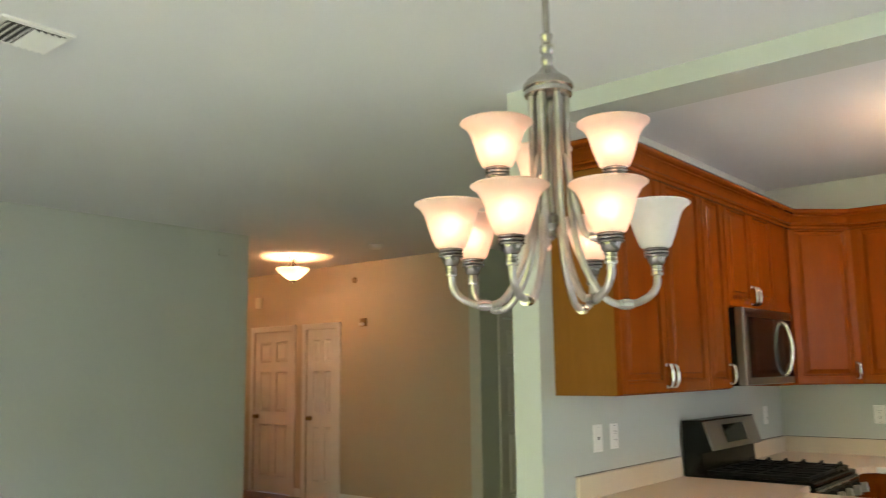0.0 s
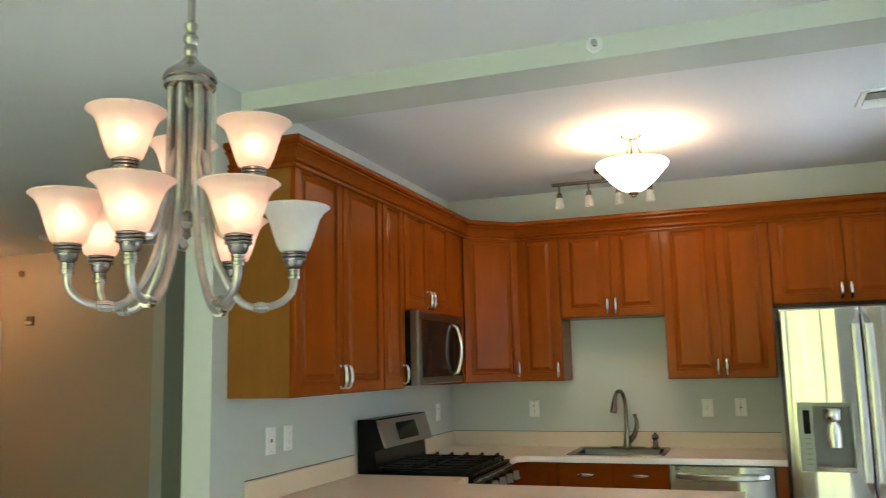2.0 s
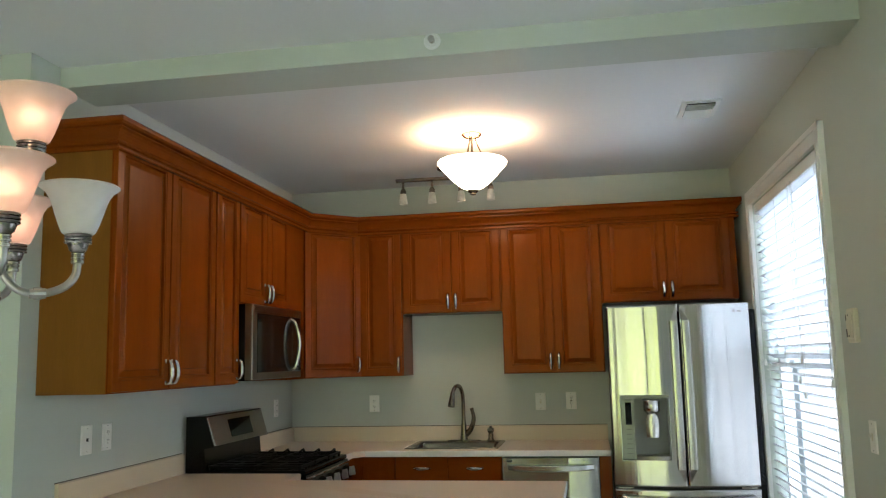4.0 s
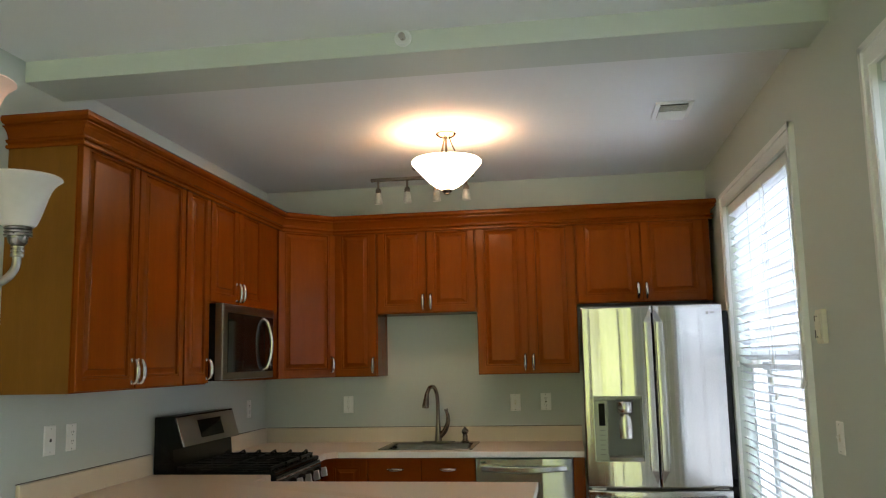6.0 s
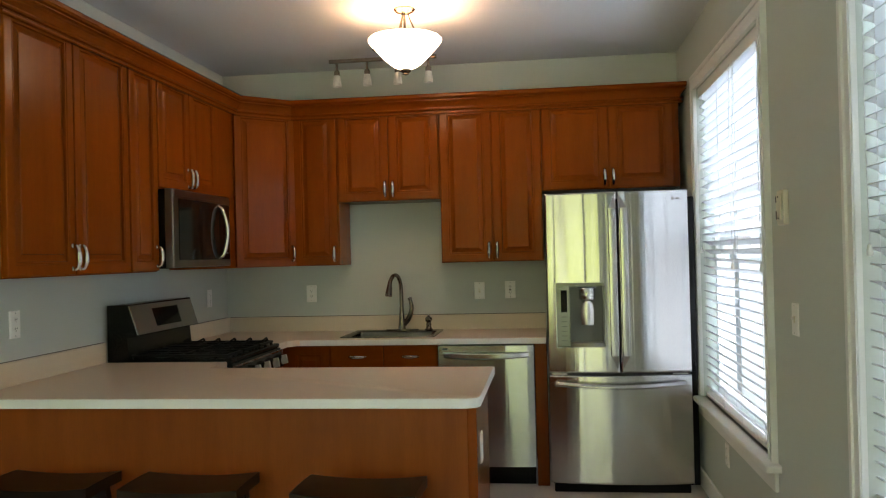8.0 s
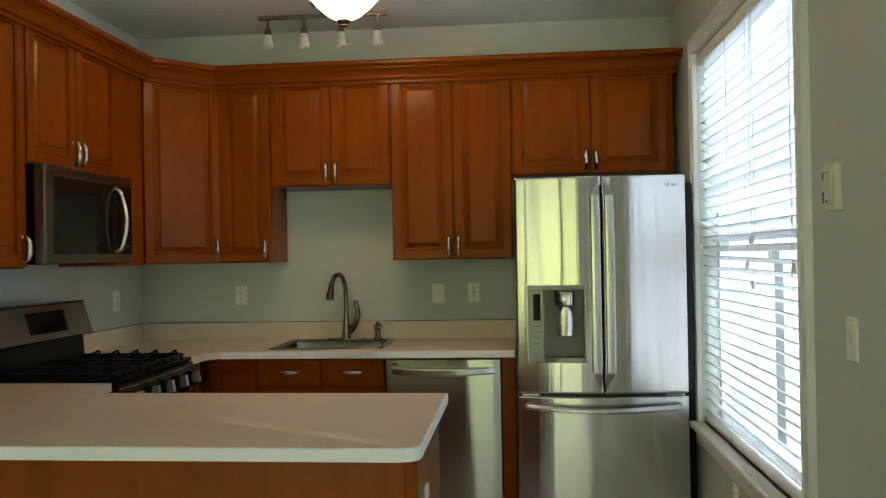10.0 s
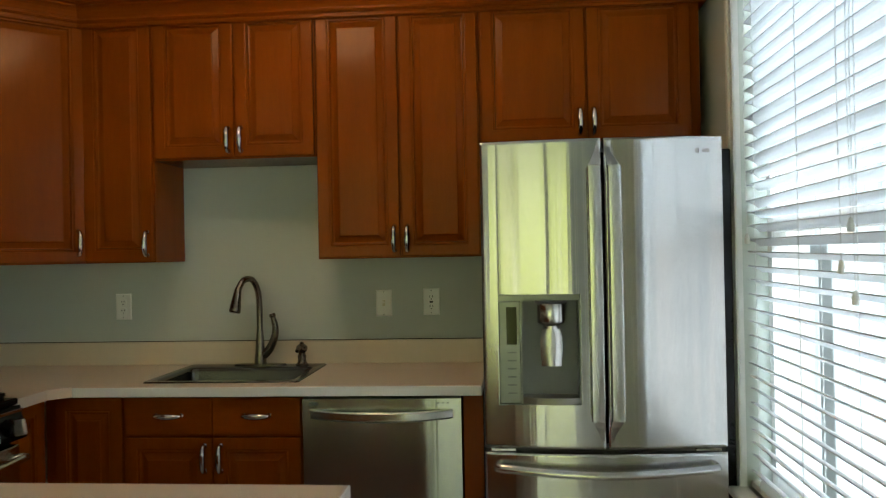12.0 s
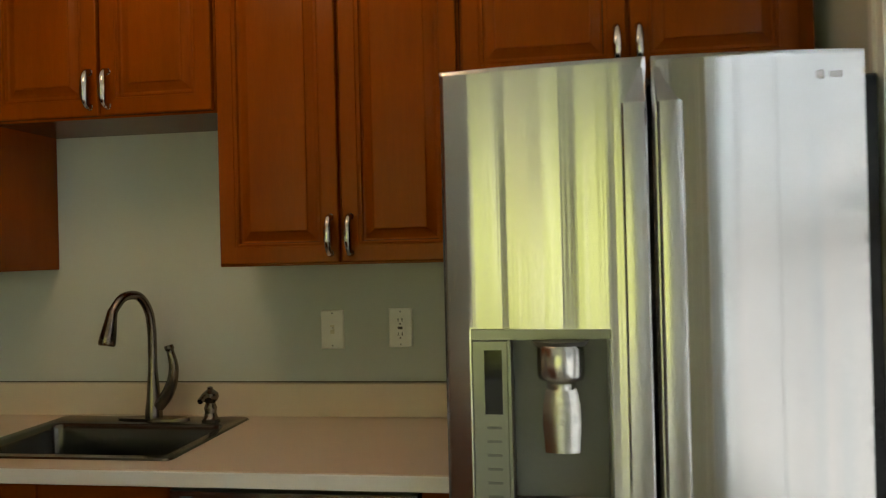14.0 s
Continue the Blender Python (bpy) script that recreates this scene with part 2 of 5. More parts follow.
# ---- mesh helpers ----
def box_into(bm, x0, y0, z0, x1, y1, z1):
    v = [bm.verts.new(p) for p in ((x0, y0, z0), (x1, y0, z0), (x1, y1, z0), (x0, y1, z0), (x0, y0, z1), (x1, y0, z1), (x1, y1, z1), (x0, y1, z1))]
    for f in ((0, 3, 2, 1), (4, 5, 6, 7), (0, 1, 5, 4), (1, 2, 6, 5), (2, 3, 7, 6), (3, 0, 4, 7)):
        bm.faces.new([v[i] for i in f])
    return v


def block(x0, y0, z0, x1, y1, z1, bevel=0.0, seg=2):
    bm = bmesh.new()
    box_into(bm, x0, y0, z0, x1, y1, z1)
    if bevel:
        bmesh.ops.bevel(bm, geom=bm.edges[:], offset=bevel, segments=seg, affect='EDGES', profile=0.5)
    return bm


def lathe(profile, seg=24, cx=0.0, cy=0.0, into=None):
    """A turned shape from (radius, height) pairs."""
    bm = into or bmesh.new()
    rings = []
    for r, z in profile:
        rings.append([bm.verts.new((cx + r * math.cos(a), cy + r * math.sin(a), z)) for a in [2 * math.pi * k / seg for k in range(seg)]])
    for a, b in zip(rings, rings[1:]):
        for k in range(seg):
            bm.faces.new((a[k], a[(k + 1) % seg], b[(k + 1) % seg], b[k]))
    return bm


def tube(points, radius, seg=10, into=None, flat=1.0):
    """A round bar along points; radius is a number or one number a point."""
    bm = into or bmesh.new()
    pts = [Vector(p) for p in points]
    rad = radius if isinstance(radius, (list, tuple)) else [radius] * len(pts)
    side = None
    rings = []
    for i, p in enumerate(pts):
        d = (pts[min(i + 1, len(pts) - 1)] - pts[max(i - 1, 0)]).normalized()
        if side is None:
            side = d.orthogonal().normalized()
        side = (side - d * side.dot(d)).normalized()
        up = d.cross(side)
        rings.append([bm.verts.new(p + rad[i] * (side * math.cos(a) + up * math.sin(a) * flat)) for a in [2 * math.pi * k / seg for k in range(seg)]])
    for a, b in zip(rings, rings[1:]):
        for k in range(seg):
            bm.faces.new((a[k], a[(k + 1) % seg], b[(k + 1) % seg], b[k]))
    bm.faces.new(rings[0][::-1])
    bm.faces.new(rings[-1])
    return bm


def smooth_path(points, n=6):
    """Points of a Catmull-Rom curve through the given ones."""
    P = [Vector(p) for p in points]
    P = [P[0] * 2 - P[1]] + P + [P[-1] * 2 - P[-2]]
    out = []
    for i in range(1, len(P) - 2):
        for k in range(n):
            t = k / n
            a, b, c, d = P[i - 1], P[i], P[i + 1], P[i + 2]
            out.append(0.5 * (2 * b + (c - a) * t + (2 * a - 5 * b + 4 * c - d) * t * t + (3 * b - a - 3 * c + d) * t ** 3))
    return out + [P[-2]]


def rings_into(bm, x0, z0, x1, z1, steps, cap=True, start=None):
    """Nested rectangles facing -y: (inset, y) pairs; the last is closed by a face."""
    prev = start
    for inset, y in steps:
        ring = [bm.verts.new(p) for p in ((x0 + inset, y, z0 + inset), (x1 - inset, y, z0 + inset), (x1 - inset, y, z1 - inset), (x0 + inset, y, z1 - inset))]
        if prev:
            for k in range(4):
                bm.faces.new((prev[k], prev[(k + 1) % 4], ring[(k + 1) % 4], ring[k]))
        prev = ring
    if cap:
        bm.faces.new(prev)
    return bm


def sweep(path, profile, closed_ends=True):
    """A moulding with mitred corners: path of (x, y), profile of (out to the right of the way, z)."""
    bm = bmesh.new()
    P = [Vector(p) for p in path]
    rows = []
    for i, p in enumerate(P):
        d0 = (P[i] - P[i - 1]).normalized() if i else (P[1] - P[0]).normalized()
        d1 = (P[i + 1] - P[i]).normalized() if i < len(P) - 1 else d0
        n0, n1 = Vector((d0.y, -d0.x)), Vector((d1.y, -d1.x))
        m = (n0 + n1).normalized()
        m = m / max(0.3, m.dot(n0))
        rows.append([bm.verts.new((p.x + m.x * o, p.y + m.y * o, z)) for o, z in profile])
    for a, b in zip(rows, rows[1:]):
        for k in range(len(profile) - 1):
            bm.faces.new((a[k], b[k], b[k + 1], a[k + 1]))
    if closed_ends:
        bm.faces.new(rows[0])
        bm.faces.new(rows[-1][::-1])
    return bm


def mesh_object(name, bm, material, smooth=False, angle=40):
    bmesh.ops.recalc_face_normals(bm, faces=bm.faces[:])
    me = bpy.data.meshes.new(name)
    bm.to_mesh(me)
    bm.free()
    me.materials.append(material)
    if smooth:
        for p in me.polygons:
            p.use_smooth = True
        me.set_sharp_from_angle(angle=radians(angle))
    return new(name, me)


def part(name, bm, material, parent, label="", smooth=False):
    """One mesh under a thing or a part, in the thing's own coordinates."""
    ob = mesh_object(name, bm, material, smooth)
    ob.parent = parent
    if label:
        ob["label"] = label
    return ob


def thing(name, m, label, category, group=""):
    ob = new(name)
    ob.matrix_world = m
    ob.empty_display_size = 0.1
    return tagged(ob, label, category, group)


def solid(name, bm, material, label, category, group="", smooth=False):
    return tagged(mesh_object(name, bm, material, smooth), label, category, group)


def structure(name, bm, material, label="", category=""):
    return tagged(mesh_object(name, bm, material), label, category, kind="structure")


def drop_inner(bm):
    """Join touching blocks: the faces that two of them share go."""
    bmesh.ops.remove_doubles(bm, verts=bm.verts[:], dist=0.0001)
    bm.verts.index_update()
    twins = {}
    for f in bm.faces:
        twins.setdefault(tuple(sorted(v.index for v in f.verts)), []).append(f)
    bmesh.ops.delete(bm, geom=[f for fs in twins.values() if len(fs) > 1 for f in fs], context='FACES_ONLY')


def wall_mesh(axis, at0, at1, a0, a1, z0, z1, holes=()):
    """A wall across an axis ('x' or 'y') from at0 to at1, along a0..a1, with holes (a0, a1, z0, z1)."""
    bm = bmesh.new()
    A = sorted({a0, a1, *[h[0] for h in holes], *[h[1] for h in holes]})
    Z = sorted({z0, z1, *[h[2] for h in holes], *[h[3] for h in holes]})
    for i in range(len(A) - 1):
        for k in range(len(Z) - 1):
            ca, cz = (A[i] + A[i + 1]) / 2, (Z[k] + Z[k + 1]) / 2
            if any(h[0] < ca < h[1] and h[2] < cz < h[3] for h in holes):
                continue
            if axis == 'x':
                box_into(bm, at0, A[i], Z[k], at1, A[i + 1], Z[k + 1])
            else:
                box_into(bm, A[i], at0, Z[k], A[i + 1], at1, Z[k + 1])
    drop_inner(bm)
    return bm


# ---- large structure ----
T = 0.14
W1 = (4.225, 5.71, 0.56, 2.36)
W2 = (1.90, 3.21, 0.56, 2.35)
SD = (-1.15, 2.52, 0.02, 2.62)
structure("wall_east", wall_mesh('x', EAST, EAST + T, SOUTH - T, NORTH + T, 0, CEIL, [W1, W2]), PAINT, "pale sage painted wall with two tall windows", "wall")
structure("wall_north", wall_mesh('y', NORTH, NORTH + T, 0.0, EAST, 0, CEIL), PAINT, "pale sage painted wall behind the sink", "wall")
structure("wall_kitchen_side", wall_mesh('x', -T, 0.0, 3.41, 9.2, 0, CEIL), PAINT, "pale sage painted wall end beside the cabinets", "wall")
structure("wall_south", wall_mesh('y', SOUTH - T, SOUTH, WEST - T, EAST, 0, CEIL, [SD]), PAINT, "pale sage wall with a wide glazed door", "wall")
structure("wall_west", wall_mesh('x', WEST - T, WEST, SOUTH, 5.0, 0, CEIL), PAINT, "sage green painted living room wall", "wall")
structure("wall_hall_south", wall_mesh('y', 5.0 - T, 5.0, -8.6, WEST - T, 0, CEIL), PAINT, "sage painted hall wall", "wall")
HD1, HD2 = (-6.86, -6.10, 0, 2.00), (-5.83, -5.29, 0, 2.00)
structure("wall_hall_north", wall_mesh('y', 7.05, 7.05 + T, -8.6, -3.15 - T, 0, CEIL, [HD1, HD2]), PAINT_HALL, "tan painted hall wall with two white doors", "wall")
HD3 = (7.42, 8.18, 0, 2.03)
structure("wall_hall_return", wall_mesh('x', -3.15 - T, -3.15, 7.05, 9.2, 0, CEIL, [HD3]), PAINT, "sage painted hall return wall with a doorway", "wall")
structure("wall_hall_end", wall_mesh('y', 9.2, 9.2 + T, -3.29, 0.0, 0, CEIL), PAINT, "plain sage painted wall", "wall")
structure("wall_hall_west", wall_mesh('x', -8.6 - T, -8.6, 4.86, 7.19, 0, CEIL), PAINT, "plain sage painted wall", "wall")
structure("ceiling", wall_mesh('y', SOUTH - T, 9.4, -8.8, EAST + T, CEIL, CEIL + 0.1), CEILING, "smooth white painted ceiling", "ceiling")
structure("beam", wall_mesh('y', 3.60, 3.865, 0.0, EAST, 2.656, CEIL), PAINT, "shallow pale green dropped beam across the ceiling", "beam")
structure("floor", wall_mesh('y', SOUTH - T, 9.4, -8.8, EAST + T, -0.12, 0.0), FLOOR, "beige tiled floor", "floor")
structure("hall_floor", block(-8.6, 5.0, 0.0, -3.15, 7.05, 0.006), OAK, "reddish wood plank hall floor", "floor")
for nm, x0, y0, x1, y1 in (("baseboard", EAST - 0.014, SOUTH, EAST, NORTH), ("baseboard", WEST, SOUTH, WEST + 0.014, 5.0),
                           ("baseboard", -5.21, 7.036, -3.15, 7.05), ("baseboard", -6.03, 7.036, -5.92, 7.05)):
    structure(nm, block(x0, y0, 0.0, x1, y1, 0.11, 0.004, 1), TRIM, "white painted baseboard", "baseboard")


# ---- windows ----
def ring_casing(axis_face, y0, y1, z0, z1, wide, thick, sides="ltr"):
    """Flat casing with a raised outer bead, on the room side of the east wall."""
    bm = bmesh.new()
    x = axis_face
    if "l" in sides:
        box_into(bm, x - thick, y0 - wide, z0, x, y0, z1)
        box_into(bm, x - thick - 0.008, y0 - wide, z0, x - thick, y0 - wide + 0.022, z1 + wide)
        box_into(bm, x - thick - 0.005, y0 - 0.016, z0, x - thick, y0 - 0.004, z1)
    if "r" in sides:
        box_into(bm, x - thick, y1, z0, x, y1 + wide, z1)
        box_into(bm, x - thick - 0.008, y1 + wide - 0.022, z0, x - thick, y1 + wide, z1 + wide)
        box_into(bm, x - thick - 0.005, y1 + 0.004, z0, x - thick, y1 + 0.016, z1)
    box_into(bm, x - thick, y0 - wide, z1, x, y1 + wide, z1 + wide)
    box_into(bm, x - thick - 0.008, y0 - wide, z1 + wide - 0.022, x - thick, y1 + wide, z1 + wide + 0.002)
    return bm


def window(name, hole, label):
    y0, y1, z0, z1 = hole
    w = tagged(new(name), label, "window", kind="structure")
    part("casing", ring_casing(EAST, y0, y1, z0, z1, 0.078, 0.018), TRIM, w, "white moulded window casing")
    part("window_sill", block(EAST - 0.062, y0 - 0.125, z0 - 0.030, EAST + 0.11, min(y1 + 0.125, 5.725), z0, 0.008), TRIM, w, "white window stool with rounded nose")
    part("apron", block(EAST - 0.018, y0 - 0.085, z0 - 0.115, EAST, y1 + 0.085, z0 - 0.030, 0.005), TRIM, w)
    xf = EAST + 0.085
    fr = bmesh.new()
    zm = (z0 + z1) / 2
    for b in ((y0, z0, y0 + 0.045, z1), (y1 - 0.045, z0, y1, z1), (y0 + 0.045, z1 - 0.045, y1 - 0.045, z1), (y0 + 0.045, z0, y1 - 0.045, z0 + 0.06), (y0 + 0.045, zm - 0.025, y1 - 0.045, zm + 0.025)):
        box_into(fr, xf, b[0], b[1], xf + 0.05, b[2], b[3])
    part("window_frame", fr, TRIM, w, "white double-hung sash frame")
    for za, zb in ((z0 + 0.06, zm - 0.025), (zm + 0.025, z1 - 0.045)):
        p = part("pane", block(xf + 0.02, y0 + 0.045, za, xf + 0.026, y1 - 0.045, zb), PANE, w)
        p.visible_shadow = False
    return w


window("window_1", W1, "tall white double-hung window beside the refrigerator")
window("window_2", W2, "tall white double-hung window in the dining area")


def slat_mesh(length, width=0.050):
    bm = bmesh.new()
    rows = []
    for k in range(5):
        u = (k / 4 - 0.5) * width
        crown = 0.004 * (1 - (2 * u / width) ** 2)
        rows.append([[bm.verts.new((u, s * length / 2, crown + h)) for s in (-1, 1)] for h in (-0.0017, 0.0017)])
    for a, b in zip(rows, rows[1:]):
        bm.faces.new((a[1][0], b[1][0], b[1][1], a[1][1]))
        bm.faces.new((a[0][0], a[0][1], b[0][1], b[0][0]))
        for e in (0, 1):
            bm.faces.new((a[0][e], b[0][e], b[1][e], a[1][e]))
    bm.faces.new((rows[0][0][0], rows[0][1][0], rows[0][1][1], rows[0][0][1]))
    bm.faces.new((rows[-1][0][0], rows[-1][0][1], rows[-1][1][1], rows[-1][1][0]))
    return bm


def blind(hole, seed):
    y0, y1, z0, z1 = hole
    rng = random.Random(seed)
    L = y1 - y0 - 0.03
    cx, cy = EAST + 0.035, (y0 + y1) / 2
    b = thing("window_blind", pose(cx, cy, z0), "white slatted horizontal blind lowered in the window", "blind", "window blinds")
    H = z1 - z0
    part("headrail", block(-0.03, -L / 2, H - 0.062, 0.03, L / 2, H - 0.004, 0.004), PLASTIC, b)
    part("bottom_rail", block(-0.026, -L / 2, 0.006, 0.026, L / 2, 0.026, 0.004), PLASTIC, b)
    me = None
    n = int((H - 0.11) / 0.0445)
    for k in range(n):
        if me is None:
            s = part("slat", slat_mesh(L), SLAT, b)
            me = s.data
        else:
            s = new("slat", me)
            s.parent = b
        z = 0.052 + k * (H - 0.125) / (n - 1)
        s.matrix_basis = pose(rng.uniform(-0.001, 0.001), rng.uniform(-0.002, 0.002), z, rng.gauss(0, 0.25), 27 + rng.gauss(0, 2.5), 0)
    for f in (-0.42, -0.13, 0.14, 0.42):
        part("ladder_tape", tube([(-0.030, f * L, 0.02), (-0.030, f * L, H - 0.06)], 0.0012, 5), CORD, b)
        part("ladder_tape", tube([(0.030, f * L, 0.02), (0.030, f * L, H - 0.06)], 0.0012, 5), CORD, b)
    for dy, drop in ((-0.084, 1.01), (-0.125, 0.91), (-0.138, 1.08), (-0.455, 1.01), (0.455, 0.93)):
        c = part("pull_cord", tube(smooth_path([(-0.034, dy * L, H - 0.05), (-0.042, dy * L + 0.006, H - 0.5 * drop), (-0.040, dy * L + 0.002, H - drop)]), 0.0011, 5), CORD, b)
        part("tassel", lathe([(0.0, H - drop - 0.034), (0.0085, H - drop - 0.032), (0.0095, H - drop - 0.02), (0.005, H - drop), (0.0, H - drop + 0.002)], 10, -0.040, dy * L + 0.002), PLASTIC, c)
    return b


blind(W1, 3)
blind(W2, 4)

# glazed door behind the walker
sd = tagged(new("door_glazed"), "wide white framed glass door to a garden", "door", kind="structure")
for xa, xb in ((SD[0], SD[0] + 0.07), (-0.40, -0.18), (1.34, 1.56), (SD[1] - 0.07, SD[1])):
    part("stile", block(xa, SOUTH - 0.10, SD[2], xb, SOUTH - 0.05, SD[3], 0.004, 1), GREY if -1 < xa < 2 else TRIM, sd)
for xm in (-0.74, 0.42, 2.0):
    part("muntin", block(xm - 0.014, SOUTH - 0.095, SD[2] + 0.09, xm + 0.014, SOUTH - 0.079, SD[3] - 0.07, 0.003, 1), TRIM, sd)
for za, zb in ((SD[2], SD[2] + 0.09), (SD[3] - 0.07, SD[3])):
    part("rail", block(SD[0] + 0.07, SOUTH - 0.098, za, SD[1] - 0.07, SOUTH - 0.052, zb, 0.004, 1), TRIM, sd)
for xa, xb in ((SD[0] + 0.07, -0.40), (-0.18, 1.34), (1.56, SD[1] - 0.07)):
    p = part("pane", block(xa, SOUTH - 0.078, SD[2] + 0.09, xb, SOUTH - 0.072, SD[3] - 0.07), PANE, sd)
    p.visible_shadow = False
cs = bmesh.new()
for b in ((SD[0] - 0.09, 0, SD[0], SD[3] + 0.09), (SD[1], 0, SD[1] + 0.09, SD[3] + 0.09), (SD[0], SD[3], SD[1], SD[3] + 0.09)):
    box_into(cs, b[0], SOUTH, b[1], b[2], SOUTH + 0.018, b[3])
part("casing", cs, TRIM, sd)

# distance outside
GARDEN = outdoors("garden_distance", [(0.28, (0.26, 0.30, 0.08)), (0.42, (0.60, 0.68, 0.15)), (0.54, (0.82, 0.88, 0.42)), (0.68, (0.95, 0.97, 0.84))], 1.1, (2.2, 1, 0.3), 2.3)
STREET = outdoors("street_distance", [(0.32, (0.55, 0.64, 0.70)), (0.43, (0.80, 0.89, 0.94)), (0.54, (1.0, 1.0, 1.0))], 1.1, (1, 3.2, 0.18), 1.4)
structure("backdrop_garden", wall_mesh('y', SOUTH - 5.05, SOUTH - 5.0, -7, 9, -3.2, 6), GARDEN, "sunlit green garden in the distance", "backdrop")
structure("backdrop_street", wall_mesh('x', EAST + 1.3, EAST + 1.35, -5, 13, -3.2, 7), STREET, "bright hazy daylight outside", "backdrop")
structure("ground", wall_mesh('y', -60, 60, -60, 60, -3.4, -3.2), surface("lawn", (0.07, 0.10, 0.03), 0.9, vary=0.3), "grass ground outside", "ground")


def porch_post(m):
    """A square post with a cap and a base block."""
    p = thing("porch_post", m, "pale blue-grey painted square post outside the window", "post", "posts outside")
    part("shaft", block(-0.10, -0.10, 0.0, 0.10, 0.10, 4.52, 0.012), POST, p)
    part("cap", block(-0.13, -0.13, 4.52, 0.13, 0.13, 4.60, 0.015), POST, p)
    part("foot", block(-0.13, -0.13, 0.0, 0.13, 0.13, 0.20, 0.015), POST, p)
    return p


POST = surface("pale_post_paint", (0.80, 0.84, 0.87), 0.5, vary=0.05)
for py in (7.25, 8.62):
    porch_post(pose(4.12, py, -3.2))


# ---- cabinets ----
def handle_mesh(length=0.096, out=0.027):
    """A bow pull standing along z, rising towards -y."""
    h = length / 2
    pts = [(0, 0, -h), (0, -out * 0.55, -h * 0.98), (0, -out * 0.9, -h * 0.62), (0, -out, 0), (0, -out * 0.9, h * 0.62), (0, -out * 0.55, h * 0.98), (0, 0, h)]
    sm = smooth_path(pts, 4)
    n = len(sm)
    rad = [0.0072 + 0.0044 * math.sin(math.pi * i / (n - 1)) ** 4 + (0.003 if i in (0, n - 1) else 0) for i in range(n)]
    bm = tube(sm, rad, 9)
    for s in (-1, 1):
        tube([(0, 0.0, s * h), (0, -0.005, s * h)], [0.0085, 0.0065], 9, bm)
        tube([(0, -out * 0.97, s * h * 0.36), (0, -out * 0.97, s * h * 0.30)], 0.0112, 9, bm)
    return bm


HANDLE = mesh_object("bow_pull_source", handle_mesh(), SILVER, True)
HANDLE_ME = HANDLE.data
bpy.data.objects.remove(HANDLE)


def add_handle(parent, x, z, y, level=False):
    ob = new("handle", HANDLE_ME)
    ob.parent = parent
    ob.matrix_basis = pose(x, y, z, 0, 90 if level else 0, 0)
    ob["label"] = "polished bow-shaped metal pull"
    return ob


def door_mesh(w, h, t=0.020, frame_w=0.056, raised=True):
    bm = bmesh.new()
    f = min(frame_w, w * 0.27)
    steps = [(0, 0), (0, -t + 0.004), (0.0015, -t + 0.001), (0.004, -t)]
    if raised:
        steps += [(f - 0.012, -t), (f - 0.011, -t + 0.003), (f - 0.008, -t + 0.0038), (f - 0.005, -t + 0.0015), (f - 0.001, -t + 0.0015), (f + 0.001, -t + 0.0125), (f + 0.006, -t + 0.014), (f + 0.014, -t + 0.0115), (f + 0.028, -t + 0.0055), (f + 0.0295, -t + 0.0015), (f + 0.033, -t + 0.0005)]
    return rings_into(bm, 0, 0, w, h, steps)


def cabinet_door(parent, x0, z0, x1, z1, y, mat=None, handle=None, level=False, raised=True, name="door"):
    """A door or drawer front on the face at y; handle: (x, z) in the cabinet's coordinates."""
    d = part(name, door_mesh(x1 - x0, z1 - z0, raised=raised, frame_w=0.056), mat or CHERRY, parent)
    d.matrix_basis = pose(x0, y, z0)
    if handle:
        add_handle(d, handle[0] - x0, handle[1] - z0, -0.020, level)
    return d


def upper_cabinet(m, w, z0, z1, depth, doors, label, group="wall cabinets", side=None, stile=0.0):
    """A wall cabinet; its back left bottom corner stands at the pose m. doors: (x0, x1, handle side)."""
    c = thing("wall_cabinet", m, label, "cabinet", group)
    h = z1 - z0
    part("body", block(0.0008, -depth, 0, w - 0.0008, -0.001, h), side or CHERRY, c)
    # face frame with an overhang at the bottom
    fb = bmesh.new()
    box_into(fb, 0.0012, -depth - 0.003, 0.0, w - 0.0012, -depth, h)
    part("face_frame", fb, CHERRY, c)
    for x0, x1, hs in doors:
        hx = x0 + 0.027 if hs == "l" else x1 - 0.027
        cabinet_door(c, x0 + 0.0045, 0.006, x1 - 0.0045, h - 0.012, -depth - 0.003, handle=(hx, 0.078) if hs else None)
    return c


UZ, UT, D = 1.37, 2.405, 0.302
LEFT = lambda y, z: pose(0, y, z, 0, 0, 90)
upper_cabinet(LEFT(3.52, UZ), 0.914, UZ, UT, D, [(0.004, 0.454, "r"), (0.454, 0.910, "l")], "tall two-door cherry wall cabinet with a pale veneer side", side=VENEER)
upper_cabinet(LEFT(4.434, UZ), 0.291, UZ, UT, D, [(0.004, 0.287, "r")], "narrow cherry wall cabinet beside the microwave")
upper_cabinet(LEFT(4.725, 1.80), 0.762, 1.80, UT, D, [(0.004, 0.381, "r"), (0.381, 0.758, "l")], "short two-door cherry cabinet over the microwave")
fl = thing("filler_panel", LEFT(5.487, UZ), "plain cherry filler panel between wall cabinets", "panel")
part("panel", block(0.001, -D - 0.003, 0, 0.302, -0.002, UT - UZ, 0.002, 1), CHERRY, fl)

